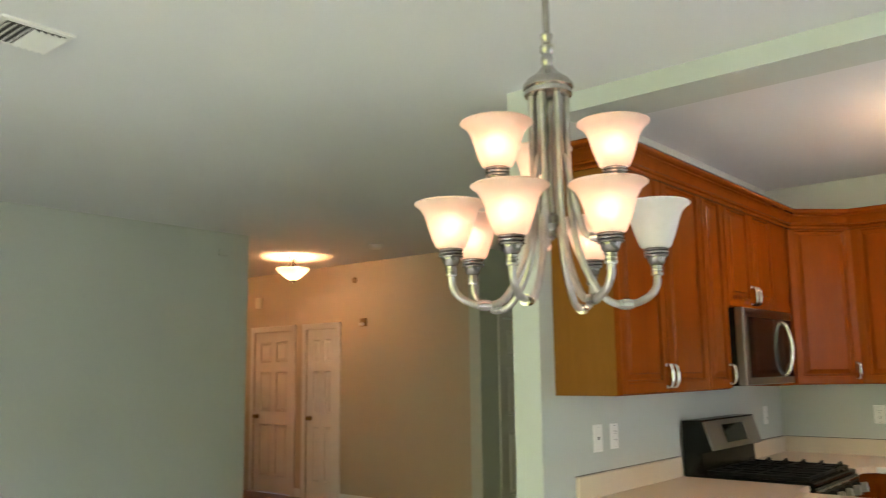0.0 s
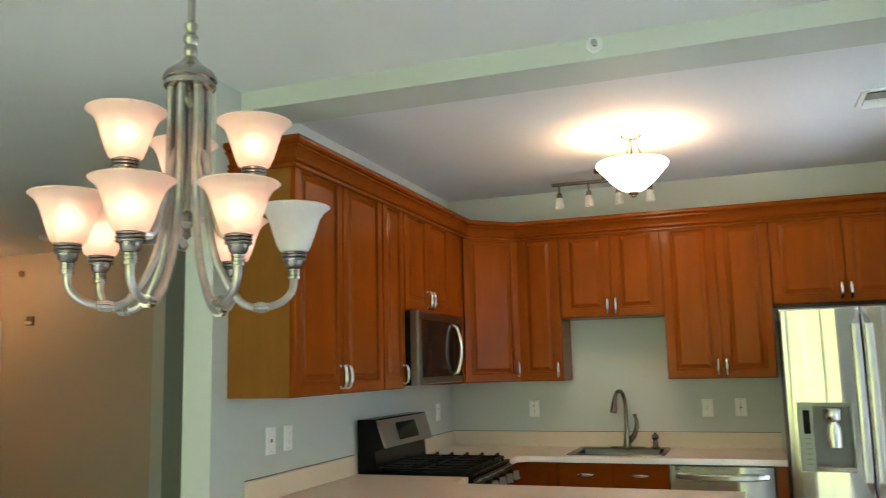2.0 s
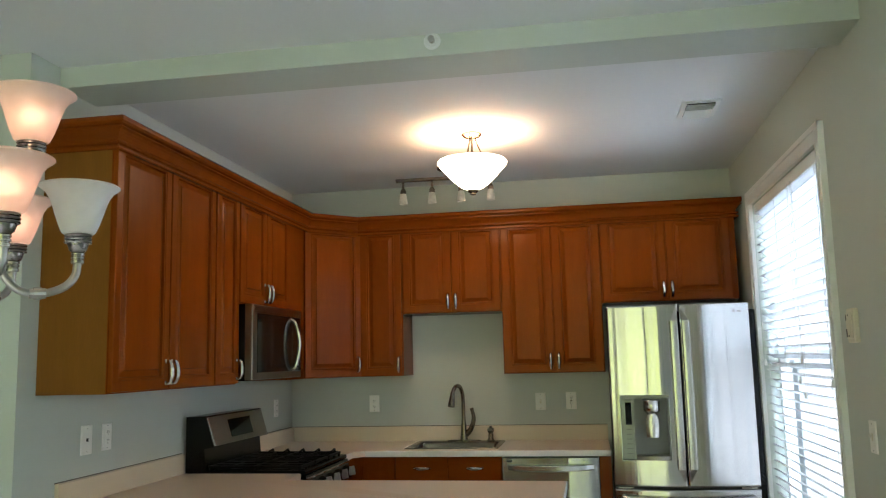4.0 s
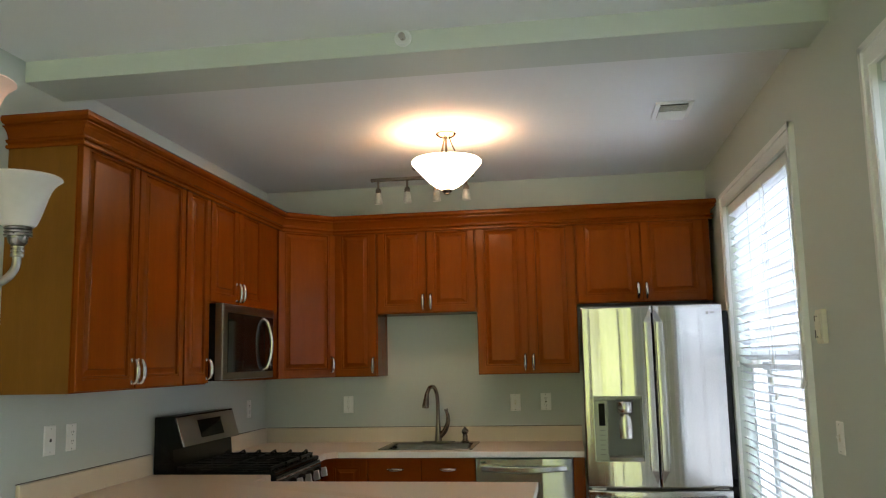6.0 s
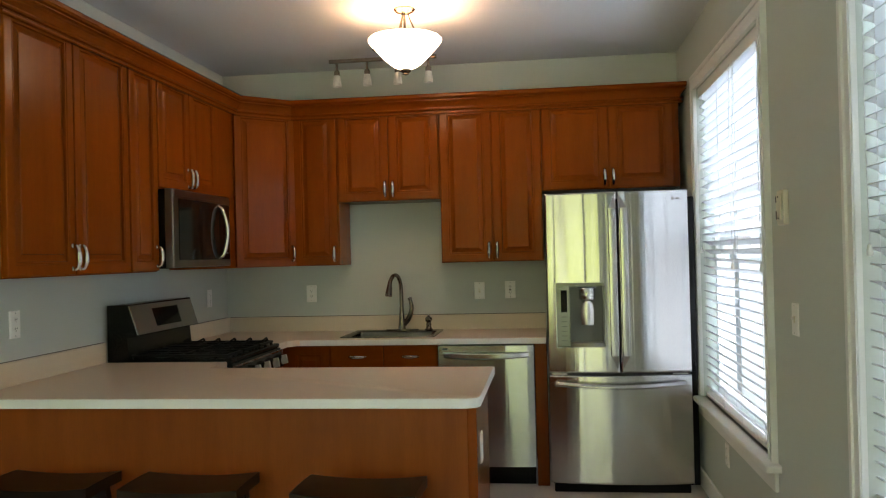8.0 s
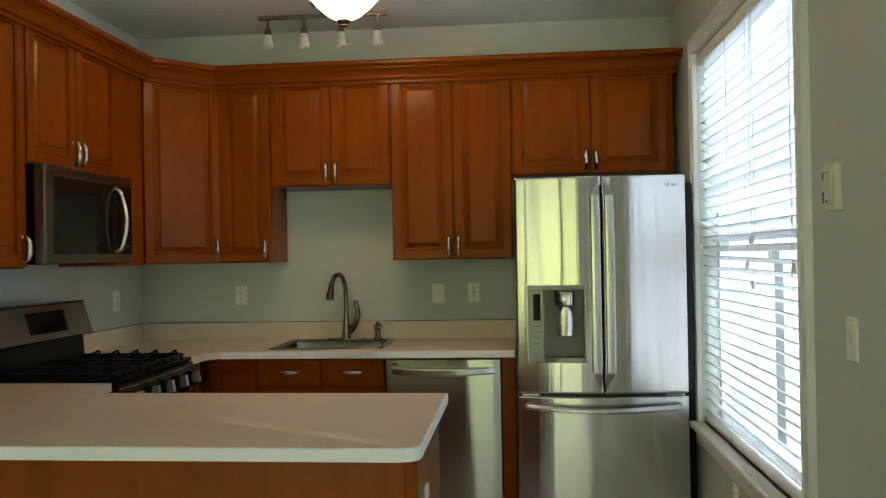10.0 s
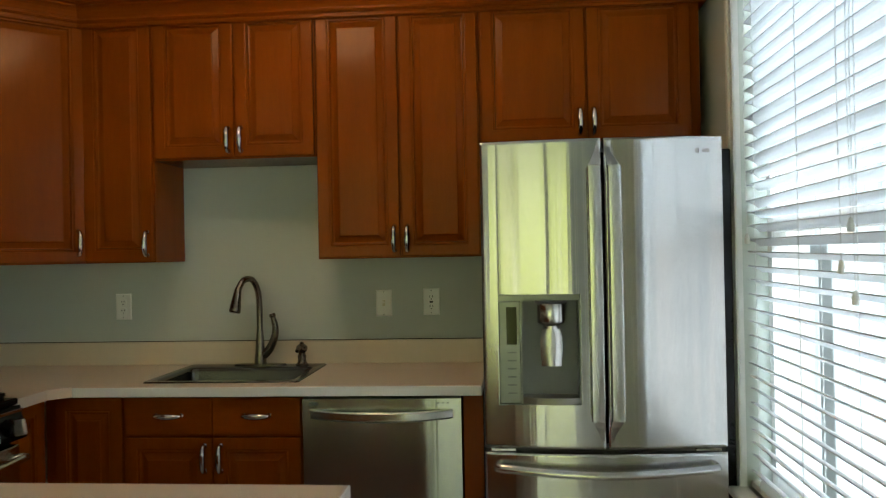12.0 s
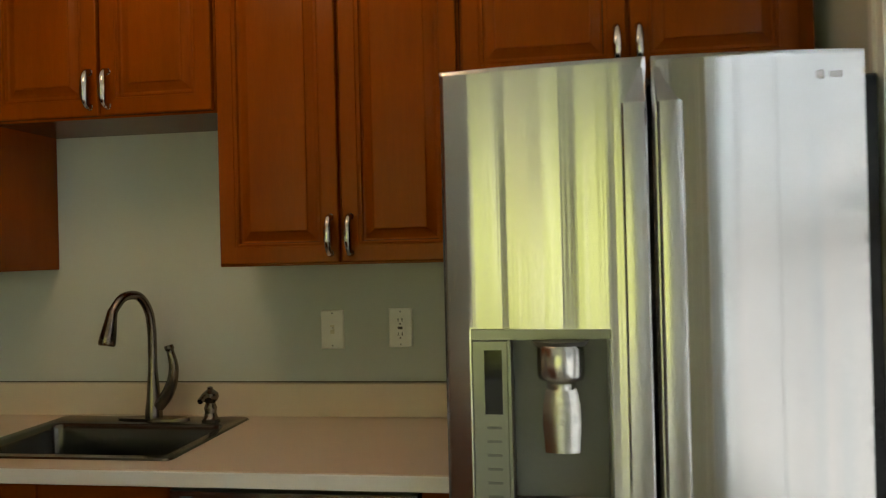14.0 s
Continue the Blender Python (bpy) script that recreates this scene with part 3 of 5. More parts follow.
BACK = lambda x, z: pose(x, NORTH, z)
upper_cabinet(BACK(0.61, UZ), 0.305, UZ, UT, D, [(0.003, 0.302, "r")], "narrow cherry wall cabinet with raised panel door")
upper_cabinet(BACK(0.915, 1.79), 0.684, 1.79, UT, D, [(0.003, 0.348, "r"), (0.348, 0.681, "l")], "short two-door cherry cabinet above the sink")
upper_cabinet(BACK(1.599, UZ), 0.668, UZ, UT, D, [(0.003, 0.343, "r"), (0.343, 0.665, "l")], "tall two-door cherry wall cabinet beside the refrigerator")
upper_cabinet(BACK(2.267, 1.82), 0.870, 1.82, UT, D, [(0.003, 0.425, "r"), (0.425, 0.835, "l")], "short two-door cherry cabinet above the refrigerator")

# diagonal corner cabinet
cc = thing("corner_cabinet", pose(0, 0, UZ), "tall cherry corner wall cabinet with diagonal door", "cabinet", "wall cabinets")
bm = bmesh.new()
foot = [(0.001, NORTH - 0.001), (0.001, 5.791), (D, 5.791), (0.609, NORTH - D), (0.609, NORTH - 0.001)]
lo = [bm.verts.new((x, y, 0)) for x, y in foot]
hi = [bm.verts.new((x, y, UT - UZ)) for x, y in foot]
bm.faces.new(lo[::-1]), bm.faces.new(hi)
for k in range(5):
    bm.faces.new((lo[k], lo[(k + 1) % 5], hi[(k + 1) % 5], hi[k]))
part("body", bm, CHERRY, cc)
dx, dy = 0.609 - D, NORTH - D - 5.791
DW_ = math.hypot(dx, dy)
cd = part("door", door_mesh(DW_ - 0.008, UT - UZ - 0.018), CHERRY, cc)
cd.matrix_basis = pose(D, 5.791, 0.006, 0, 0, math.degrees(math.atan2(dy, dx))) @ pose(0.004, -0.001, 0)
add_handle(cd, DW_ - 0.008 - 0.030, 0.08, -0.020)

# crown along the cabinet tops
CR = [(0.0, 2.346), (0.016, 2.346), (0.020, 2.350), (0.020, 2.357), (0.015, 2.361), (0.006, 2.363), (0.006, 2.368), (0.018, 2.371), (0.022, 2.377), (0.018, 2.383), (0.006, 2.386), (0.006, 2.392), (0.012, 2.404), (0.020, 2.416), (0.030, 2.425), (0.043, 2.430), (0.043, 2.434), (0.031, 2.436), (0.031, 2.441), (0.046, 2.444), (0.056, 2.452), (0.057, 2.464), (0.050, 2.474), (0.0, 2.474)]
F = D + 0.024
crown = structure("trim_crown", sweep([(0.003, 3.516), (F, 3.516), (F, 5.80), (0.602, NORTH - F), (3.14, NORTH - F), (3.14, NORTH - 0.003)], CR), CHERRY_H, "stepped cherry crown moulding on the wall cabinets", "moulding")
structure("trim_cabinet_top", wall_mesh('y', NORTH - D, NORTH, 0.615, 3.13, UT + 0.002, UT + 0.03), CHERRY_H, "cherry cabinet top board", "moulding")
structure("trim_cabinet_top", wall_mesh('x', 0.002, D, 3.53, 5.79, UT + 0.002, UT + 0.03), CHERRY_Y, "cherry cabinet top board", "moulding")


# ---- base cabinets and worktops ----
BH = 0.869
def base_cabinet(m, w, depth, label, fronts, toe=True, mat=None, top=BH):
    c = thing("base_cabinet", m, label, "cabinet", "base cabinets")
    if top < BH:
        part("face_frame", block(0.001, -depth, top, w - 0.001, -depth + 0.02, BH), CHERRY, c)
    part("body", block(0.001, -depth, 0.10, w - 0.001, -0.001, top), mat or CHERRY, c)
    if toe:
        part("toe_kick", block(0.001, -depth + 0.07, 0.0, w - 0.001, -depth + 0.085, 0.10), BLACK, c)
    for kind, x0, z0, x1, z1, hd in fronts:
        cabinet_door(c, x0, z0, x1, z1, -depth, handle=hd, level=kind == "drawer", raised=kind == "door", mat=CHERRY_H if kind == "drawer" else CHERRY, name=kind)
    return c


base_cabinet(BACK(0.915, 0), 0.684, 0.600, "cherry sink base cabinet with two false drawers",
             [("drawer", 0.006, 0.722, 0.341, 0.862, (0.175, 0.796)), ("drawer", 0.345, 0.722, 0.679, 0.862, (0.512, 0.796)),
              ("door", 0.006, 0.115, 0.341, 0.714, (0.312, 0.635)), ("door", 0.345, 0.115, 0.679, 0.714, (0.374, 0.635))], top=0.69)
base_cabinet(BACK(0.60, 0), 0.314, 0.600, "narrow cherry base cabinet in the corner", [("door", 0.045, 0.115, 0.308, 0.862, None)])
base_cabinet(LEFT(5.500, 0), 0.295, 0.598, "cherry base cabinet beside the range", [("door", 0.006, 0.115, 0.25, 0.862, None)])
base_cabinet(LEFT(4.495, 0), 0.235, 0.598, "cherry base cabinet between peninsula and range", [("door", 0.006, 0.115, 0.229, 0.862, None)])
ep = thing("end_panel", BACK(2.198, 0), "dark cherry end panel beside the dishwasher", "panel")
part("panel", block(0.0, -0.612, 0.0, 0.072, -0.002, BH, 0.002, 1), CHERRY, ep)

pb = thing("peninsula_cabinet", pose(0, 3.825, 0), "cherry panelled back of a kitchen peninsula", "cabinet", "base cabinets")
part("body", block(0.002, 0.02, 0.0, 1.985, 0.655, BH), CHERRY, pb)
part("back_panel", block(0.002, 0.0, 0.0, 1.998, 0.018, BH, 0.002, 1), PANEL, pb, "smooth cherry veneer back panel")
part("end_panel", block(1.986, 0.02, 0.0, 2.004, 0.655, BH, 0.002, 1), CHERRY, pb)
part("corner_post", block(1.974, -0.006, 0.0, 2.010, 0.018, BH, 0.003, 1), CHERRY, pb)
part("edge_strip", block(0.002, -0.006, 0.0, 0.020, -0.001, BH, 0.002, 1), CHERRY, pb)


def slab(outline, z0, z1, bevel=0.006, into=None):
    bm = bmesh.new()
    lo = [bm.verts.new((x, y, z0)) for x, y in outline]
    hi = [bm.verts.new((x, y, z1)) for x, y in outline]
    n = len(outline)
    bm.faces.new(lo[::-1]), bm.faces.new(hi)
    for k in range(n):
        bm.faces.new((lo[k], lo[(k + 1) % n], hi[(k + 1) % n], hi[k]))
    if bevel:
        bmesh.ops.bevel(bm, geom=[e for e in bm.edges if abs(e.verts[0].co.z - e.verts[1].co.z) < 1e-6], offset=bevel, segments=3, affect='EDGES', profile=0.5)
    return bm


def rounded(corners, r, which, n=6):
    """An outline with round corners at the indices in which."""
    out = []
    for i, p in enumerate(corners):
        if i not in which:
            out.append(p)
            continue
        a, b, c = Vector(corners[i - 1]), Vector(p), Vector(corners[(i + 1) % len(corners)])
        u, v = (a - b).normalized(), (c - b).normalized()
        for k in range(n + 1):
            t = k / n
            q = (b + u * r) * (1 - t) ** 2 + b * 2 * t * (1 - t) + (b + v * r) * t * t
            out.append((q.x, q.y))
    return out


CT, CB = 0.907, 0.870
pw = thing("peninsula_worktop", pose(0, 0, 0), "beige laminate peninsula worktop with pale rounded edge", "worktop")
part("top", slab(rounded([(0.002, 3.655), (2.035, 3.655), (2.035, 4.49), (0.665, 4.49), (0.665, 4.732), (0.002, 4.732)], 0.05, (1,)), CB, CT), LAMINATE, pw, smooth=True)
part("backsplash", block(0.001, 3.66, CT - 0.001, 0.020, 4.732, CT + 0.102, 0.004), LAMINATE_CREAM, pw)
part("top_strip", block(0.0005, 3.662, CT + 0.100, 0.0035, 4.730, CT + 0.1055), DARK_STRIP, pw, "thin dark line along the backsplash top")
edge_path = [(0.002, 3.655)] + rounded([(0.002, 3.655), (2.035, 3.655), (2.035, 4.49)], 0.05, (1,))[1:-1] + [(2.035, 4.49)]
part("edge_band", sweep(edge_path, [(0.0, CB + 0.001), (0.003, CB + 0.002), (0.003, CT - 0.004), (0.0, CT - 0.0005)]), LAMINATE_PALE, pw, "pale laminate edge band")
bw = thing("sink_worktop", pose(0, 0, 0), "beige laminate worktop along the sink wall", "worktop")
SX0, SX1, SY0, SY1 = 0.995, 1.535, 5.876, 6.236
bm = bmesh.new()
xs = [0.002, 0.665, 0.725, SX0, SX1, 2.268]
ys = [5.498, 5.700, 5.765, SY0, SY1, NORTH - 0.002]
for i in range(5):
    for k in range(5):
        if (k < 2 and i > 0) or (i == 3 and k == 3):
            continue
        box_into(bm, xs[i], ys[k], CB, xs[i + 1], ys[k + 1], CT)
tri = [[bm.verts.new((x, y, z)) for x, y in ((0.665, 5.700), (0.725, 5.765), (0.665, 5.765))] for z in (CB, CT)]
bm.faces.new(tri[0][::-1]), bm.faces.new(tri[1])
for k in range(3):
    bm.faces.new((tri[0][k], tri[0][(k + 1) % 3], tri[1][(k + 1) % 3], tri[1][k]))
drop_inner(bm)
part("top", bm, LAMINATE, bw)
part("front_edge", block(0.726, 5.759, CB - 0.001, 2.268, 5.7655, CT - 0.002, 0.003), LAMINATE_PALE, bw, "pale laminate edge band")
part("backsplash", block(0.021, NORTH - 0.020, CT - 0.001, 2.268, NORTH - 0.001, CT + 0.102, 0.004), LAMINATE_CREAM, bw)
part("top_strip", block(0.021, NORTH - 0.0035, CT + 0.100, 2.266, NORTH - 0.0005, CT + 0.1055), DARK_STRIP, bw, "thin dark line along the backsplash top")
part("top_strip", block(0.0005, 5.502, CT + 0.100, 0.0035, NORTH - 0.004, CT + 0.1055), DARK_STRIP, bw, "thin dark line along the backsplash top")
part("backsplash", block(0.001, 5.50, CT - 0.001, 0.020, NORTH - 0.001, CT + 0.102, 0.004), LAMINATE_CREAM, bw)


# ---- sink and tap ----
sk = thing("sink", pose(0.96, 5.84, CT), "stainless steel drop-in sink set in the worktop", "sink")
rim = bmesh.new()
steps = [(-0.0, 0.001), (0.004, 0.006), (0.030, 0.006), (0.036, 0.002), (0.040, -0.01), (0.050, -0.165), (0.075, -0.185)]
X0, X1, Y0, Y1, YB = 0.0, 0.612, 0.0, 0.505, 0.385
prev = None
for ins, z in steps:
    deck = Y1 - ins if ins < 0.02 else (YB + 0.045 - ins)
    c4 = [(X0 + ins, Y0 + ins), (X1 - ins, Y0 + ins), (X1 - ins, deck), (X0 + ins, deck)]
    ring = [rim.verts.new((x, y, z)) for x, y in rounded(c4, 0.035 if ins > 0.02 else 0.02, (0, 1, 2, 3), 4)]
    if prev:
        for k in range(len(ring)):
            rim.faces.new((prev[k], prev[(k + 1) % len(ring)], ring[(k + 1) % len(ring)], ring[k]))
    prev = ring
rim.faces.new(prev)
part("basin", rim, SHADED_SINK_STEEL, sk, smooth=True)
part("drain", lathe([(0.0, -0.180), (0.03, -0.180), (0.042, -0.178), (0.045, -0.184)], 20, 0.306, 0.21), NICKEL, sk, smooth=True)

fc = thing("kitchen_faucet", pose(1.288, 6.290, CT + 0.006), "tall bronze-nickel gooseneck pull-down kitchen faucet", "faucet")
plate = [(0.115 * math.cos(a) * (1.0), 0.028 * math.sin(a)) for a in [2 * math.pi * k / 28 for k in range(28)]]
part("deck_plate", slab(plate, 0.0, 0.008, 0.003), BRONZE, fc, smooth=True)
part("body", lathe([(0.026, 0.008), (0.025, 0.03), (0.021, 0.06), (0.0175, 0.11), (0.014, 0.15), (0.0125, 0.2)], 20), BRONZE, fc, smooth=True)
neck = smooth_path([(0, 0, 0.19), (0, -0.002, 0.27), (-0.004, -0.012, 0.330), (-0.018, -0.042, 0.374), (-0.038, -0.090, 0.374), (-0.052, -0.126, 0.335)], 6)
part("spout", tube(neck, 0.0135, 14), BRONZE, fc, smooth=True)
tip = Vector((-0.052, -0.126, 0.335))
dn = Vector((-0.010, -0.018, -0.096))
part("spray_head", tube([tip + dn * k for k in (-0.05, 0.0, 0.25, 0.7, 0.93, 1.0)], [0.013, 0.0145, 0.017, 0.0225, 0.0245, 0.021], 16), BRONZE, fc, smooth=True)
lever = smooth_path([(0.016, 0, 0.045), (0.045, -0.004, 0.075), (0.066, -0.008, 0.12), (0.072, -0.01, 0.165), (0.064, -0.012, 0.205), (0.058, -0.012, 0.225)], 5)
n = len(lever)
part("lever", tube(lever, [0.021 - 0.012 * (i / (n - 1)) + 0.004 * (1 if i > n - 5 else 0) for i in range(n)], 12), BRONZE, fc, smooth=True)
sp = thing("soap_dispenser", pose(1.476, 6.275, CT + 0.006), "small bronze soap pump beside the faucet", "soap dispenser")
part("base", lathe([(0.0, 0.0), (0.027, 0.0), (0.027, 0.008), (0.020, 0.014), (0.017, 0.028), (0.019, 0.040), (0.016, 0.050), (0.013, 0.058), (0.0, 0.060)], 20), BRONZE, sp, smooth=True)
part("pump_head", lathe([(0.0, 0.056), (0.015, 0.056), (0.022, 0.064), (0.025, 0.074), (0.023, 0.084), (0.014, 0.091), (0.008, 0.096), (0.009, 0.101), (0.0, 0.104)], 20), BRONZE, sp, smooth=True)
part("nozzle", tube(smooth_path([(0, 0, 0.074), (-0.004, -0.032, 0.079), (-0.006, -0.056, 0.068)], 5), [0.011] * 6 + [0.009] * 5, 10), BRONZE, sp, smooth=True)

# ---- dishwasher ----
dw = thing("dishwasher", pose(1.603, 5.80, 0), "stainless steel dishwasher with a bar handle", "dishwasher")
part("body", block(0.003, 0.0, 0.09, 0.588, 0.58, 0.862), BLACK, dw)
fr = bmesh.new()
N = 12
cols = []
for k in range(N + 1):
    u = k / N
    y = -0.028 - 0.006 * math.sin(math.pi * u)
    cols.append([fr.verts.new((0.002 + 0.586 * u, yy, z)) for yy, z in ((-0.002, 0.115), (y, 0.118), (y, 0.858), (-0.002, 0.861))])
for a, b in zip(cols, cols[1:]):
    for k in range(3):
        fr.faces.new((a[k], b[k], b[k + 1], a[k + 1]))
fr.faces.new(cols[0]), fr.faces.new(cols[-1][::-1])
dd = part("door", fr, DW_STEEL, dw, smooth=True)
hbm = bmesh.new()
hrow = []
for k in range(17):
    u = k / 8 - 1
    x, out = 0.295 + 0.262 * u, -0.030 - 0.046 * (1 - abs(u) ** 2.6)
    zc, hh = 0.797 + 0.006 * u * u, 0.0165 + 0.002 * (1 - u * u)
    hrow.append([hbm.verts.new((x, out + dy_, zc + dz_ * hh)) for dy_, dz_ in ((0.012, 1.0), (-0.002, 1.0), (-0.007, 0.75), (-0.008, -0.6), (-0.002, -1.0), (0.012, -1.0))])
for a, b in zip(hrow, hrow[1:]):
    for k in range(6):
        hbm.faces.new((a[k], b[k], b[(k + 1) % 6], a[(k + 1) % 6]))
hbm.faces.new(hrow[0]), hbm.faces.new(hrow[-1][::-1])
for x in (0.036, 0.554):
    box_into(hbm, x - 0.010, -0.034, 0.790, x + 0.010, -0.022, 0.814)
part("handle", hbm, BAR_STEEL, dd, "wide flat bowed bar handle", smooth=True)
part("badge", block(0.028, -0.0315, 0.834, 0.060, -0.029, 0.846, 0.0006, 1), GREY, dd)
for k in range(3):
    part("mark", block(0.50 + 0.018 * k, -0.0315, 0.840, 0.508 + 0.018 * k, -0.029, 0.845), GREY, dd)
part("toe_panel", block(0.004, 0.03, 0.0, 0.584, 0.05, 0.112), BLACK, dw)

# ---- refrigerator ----
FX0, FX1, FY, FTOP, FSEAM = 2.279, 3.106, 5.665, 1.768, 0.702
fg = thing("refrigerator", pose(FX0, FY, 0), "stainless steel French door refrigerator with water dispenser", "refrigerator")
FW = FX1 - FX0
SAG = 0.042


def bulge(x):
    u = (x - FW / 2) / (FW / 2)
    return -SAG * (1 - u * u)


def curved_front(x0, x1, z0, z1, hole=None, n=14, depth=0.06):
    """A steel front that bows out towards the room, with an optional hole (x0, x1, z0, z1)."""
    bm = bmesh.new()
    xs = sorted({x0, x1, x0 + 0.007, x1 - 0.007, x0 + 0.010, x1 - 0.010, *[x0 + (x1 - x0) * k / n for k in range(n + 1)], *([hole[0], hole[1]] if hole else [])})
    zs = sorted({z0, z1, z0 + 0.006, z1 - 0.006, z0 + 0.010, z1 - 0.010, *([hole[2], hole[3]] if hole else [])})

    def p(x, z):
        y = bulge(x)
        e = min(x - x0, x1 - x, z - z0, z1 - z)
        return (x, y + (0.004 if e < 1e-6 else 0.0), z)
    grid = [[bm.verts.new(p(x, z)) for z in zs] for x in xs]
    for i in range(len(xs) - 1):
        for k in range(len(zs) - 1):
            if hole and hole[0] <= xs[i] < hole[1] and hole[2] <= zs[k] < hole[3]:
                continue
            bm.faces.new((grid[i][k], grid[i + 1][k], grid[i + 1][k + 1], grid[i][k + 1]))
    rim = [e for e in bm.edges if e.is_boundary]
    ext = bmesh.ops.extrude_edge_only(bm, edges=rim)
    for v in ext["geom"]:
        if isinstance(v, bmesh.types.BMVert):
            v.co.y = depth if not (hole and hole[0] - 1e-4 <= v.co.x <= hole[1] + 1e-4 and hole[2] - 1e-4 <= v.co.z <= hole[3] + 1e-4) else v.co.y + 0.03
    return bm


part("body", block(0.012, 0.064, 0.03, FW + 0.045, 0.715, FTOP - 0.036, 0.004, 1), BLACK, fg, "black cabinet sides")
part("hinge_cap", block(0.02, 0.070, FTOP - 0.035, 0.12, 0.14, FTOP - 0.012, 0.004, 1), BLACK, fg)
XM = FW / 2 + 0.005
HO = (0.055, 0.336, 0.858, 1.238)
ld = part("left_door", curved_front(0.0, XM - 0.005, FSEAM + 0.006, FTOP, HO), STEEL, fg, smooth=True)
rd = part("right_door", curved_front(XM + 0.005, FW, FSEAM + 0.006, FTOP), STEEL, fg, smooth=True)
dr = part("freezer_drawer", curved_front(0.0, FW, 0.055, FSEAM - 0.012), STEEL, fg, smooth=True)
part("toe_grille", block(0.02, 0.0, 0.0, FW - 0.02, 0.06, 0.048, 0.004, 1), BLACK, fg)
part("seam_gasket", block(0.008, 0.0, FSEAM - 0.010, FW - 0.008, 0.06, FSEAM + 0.004), SLOT, fg)
for hx in (0.02, FW - 0.11):
    part("hinge_cover", block(hx, -0.004, FSEAM - 0.010, hx + 0.09, 0.02, FSEAM + 0.003, 0.003, 1), SILVER, fg)


def fridge_handle(x, lean):
    """A tall flat bar, slightly bowed, on two feet that taper back to the door."""
    y0 = bulge(x)
    bm = bmesh.new()
    half = 0.0225
    rows = []
    for k in range(13):
        f = k / 12
        z = 0.812 + 0.858 * f
        y = y0 - 0.052 - 0.010 * math.sin(math.pi * f)
        rows.append([bm.verts.new((x + sx * half, y + sy, z)) for sx, sy in ((-1, 0.015), (-1, 0.002), (-0.86, -0.003), (0, -0.0055), (0.86, -0.003), (1, 0.002), (1, 0.015))])
    for a, b in zip(rows, rows[1:]):
        for k in range(7):
            bm.faces.new((a[k], a[(k + 1) % 7], b[(k + 1) % 7], b[k]))
    bm.faces.new(rows[0]), bm.faces.new(rows[-1][::-1])
    xi = x - lean * half
    for zb, zd in ((1.668, 1.745), (0.814, 0.737)):
        up = 1 if zd > zb else -1
        sect = [(half, -0.044, zb - up * 0.03), (half * 0.92, -0.040, zb + up * 0.002), (half * 0.62, -0.020, zb + up * 0.030), (half * 0.36, -0.006, zb + up * 0.055), (half * 0.22, 0.002, zd)]
        loops = []
        for hw, dy_, z in sect:
            xa, xb = xi, xi + lean * 2 * hw
            loops.append([bm.verts.new(p) for p in ((xa, y0 + dy_ - 0.006, z), (xb, y0 + dy_ - 0.004, z), (xb, y0 + min(0.006, dy_ + 0.014), z - up * 0.012), (xa, y0 + min(0.006, dy_ + 0.014), z - up * 0.012))])
        for a, b in zip(loops, loops[1:]):
            for k in range(4):
                bm.faces.new((a[k], a[(k + 1) % 4], b[(k + 1) % 4], b[k]))
        bm.faces.new(loops[0]), bm.faces.new(loops[-1][::-1])
    return bm


part("handle", fridge_handle(XM - 0.0335, -1), BAR_STEEL, ld, smooth=True)
part("handle", fridge_handle(XM + 0.0335, 1), BAR_STEEL, rd, smooth=True)
dh = smooth_path([(0.045, bulge(0.045), 0.648), (0.075, bulge(0.075) - 0.035, 0.644), (FW / 2, bulge(FW / 2) - 0.048, 0.632), (FW - 0.075, bulge(0.075) - 0.035, 0.644), (FW - 0.045, bulge(0.045), 0.648)], 8)
part("handle", tube(dh, 0.016, 12, flat=0.65), BAR_STEEL, dr, smooth=True)
# dispenser
dp = part("dispenser", block(0.056, 0.045, 0.860, 0.335, 0.060, 1.236), DISP_GREY, ld, "grey water dispenser housing")
AX0 = 0.136
alc = bmesh.new()
box_into(alc, 0.056, bulge(0.15) + 0.012, 1.215, 0.335, 0.045, 1.236)
box_into(alc, 0.330, bulge(0.33) + 0.004, 0.860, 0.335, 0.045, 1.215)
box_into(alc, AX0 - 0.006, bulge(0.14) + 0.002, 0.860, AX0, 0.045, 1.215)
part("surround", alc, DISP_STEEL, dp)
part("control_panel", block(0.057, bulge(0.10) + 0.001, 0.862, AX0 - 0.006, 0.045, 1.214, 0.002, 1), DISP_STEEL, dp, "brushed control strip")
part("display", block(0.082, bulge(0.10) - 0.001, 1.065, 0.118, bulge(0.10) + 0.003, 1.195), DARKGLASS, dp, "dark display")
for k in range(6):
    part("button_mark", block(0.085, bulge(0.10) - 0.0006, 1.035 - 0.028 * k, 0.115, bulge(0.10) + 0.003, 1.040 - 0.028 * k), GREY, dp)
part("nozzle", lathe([(0.0, 1.206), (0.044, 1.206), (0.0475, 1.200), (0.0475, 1.146), (0.044, 1.138), (0.028, 1.130), (0.028, 1.118), (0.0, 1.117)], 24, 0.236, -0.018), MIRROR_STEEL, dp, smooth=True)
pdl = bmesh.new()
prow = []
for k in range(9):
    u = k / 4 - 1
    w_ = [(0.236 + u * 0.030, 1.120), (0.236 + u * 0.0375, 1.085), (0.236 + u * 0.038, 1.045), (0.236 + u * 0.034, 0.990)]
    prow.append([pdl.verts.new((x, -0.020 - 0.010 * (1 - u * u) + dy_, z)) for dy_ in (0.0, 0.008) for x, z in (w_ if dy_ == 0 else w_[::-1])])
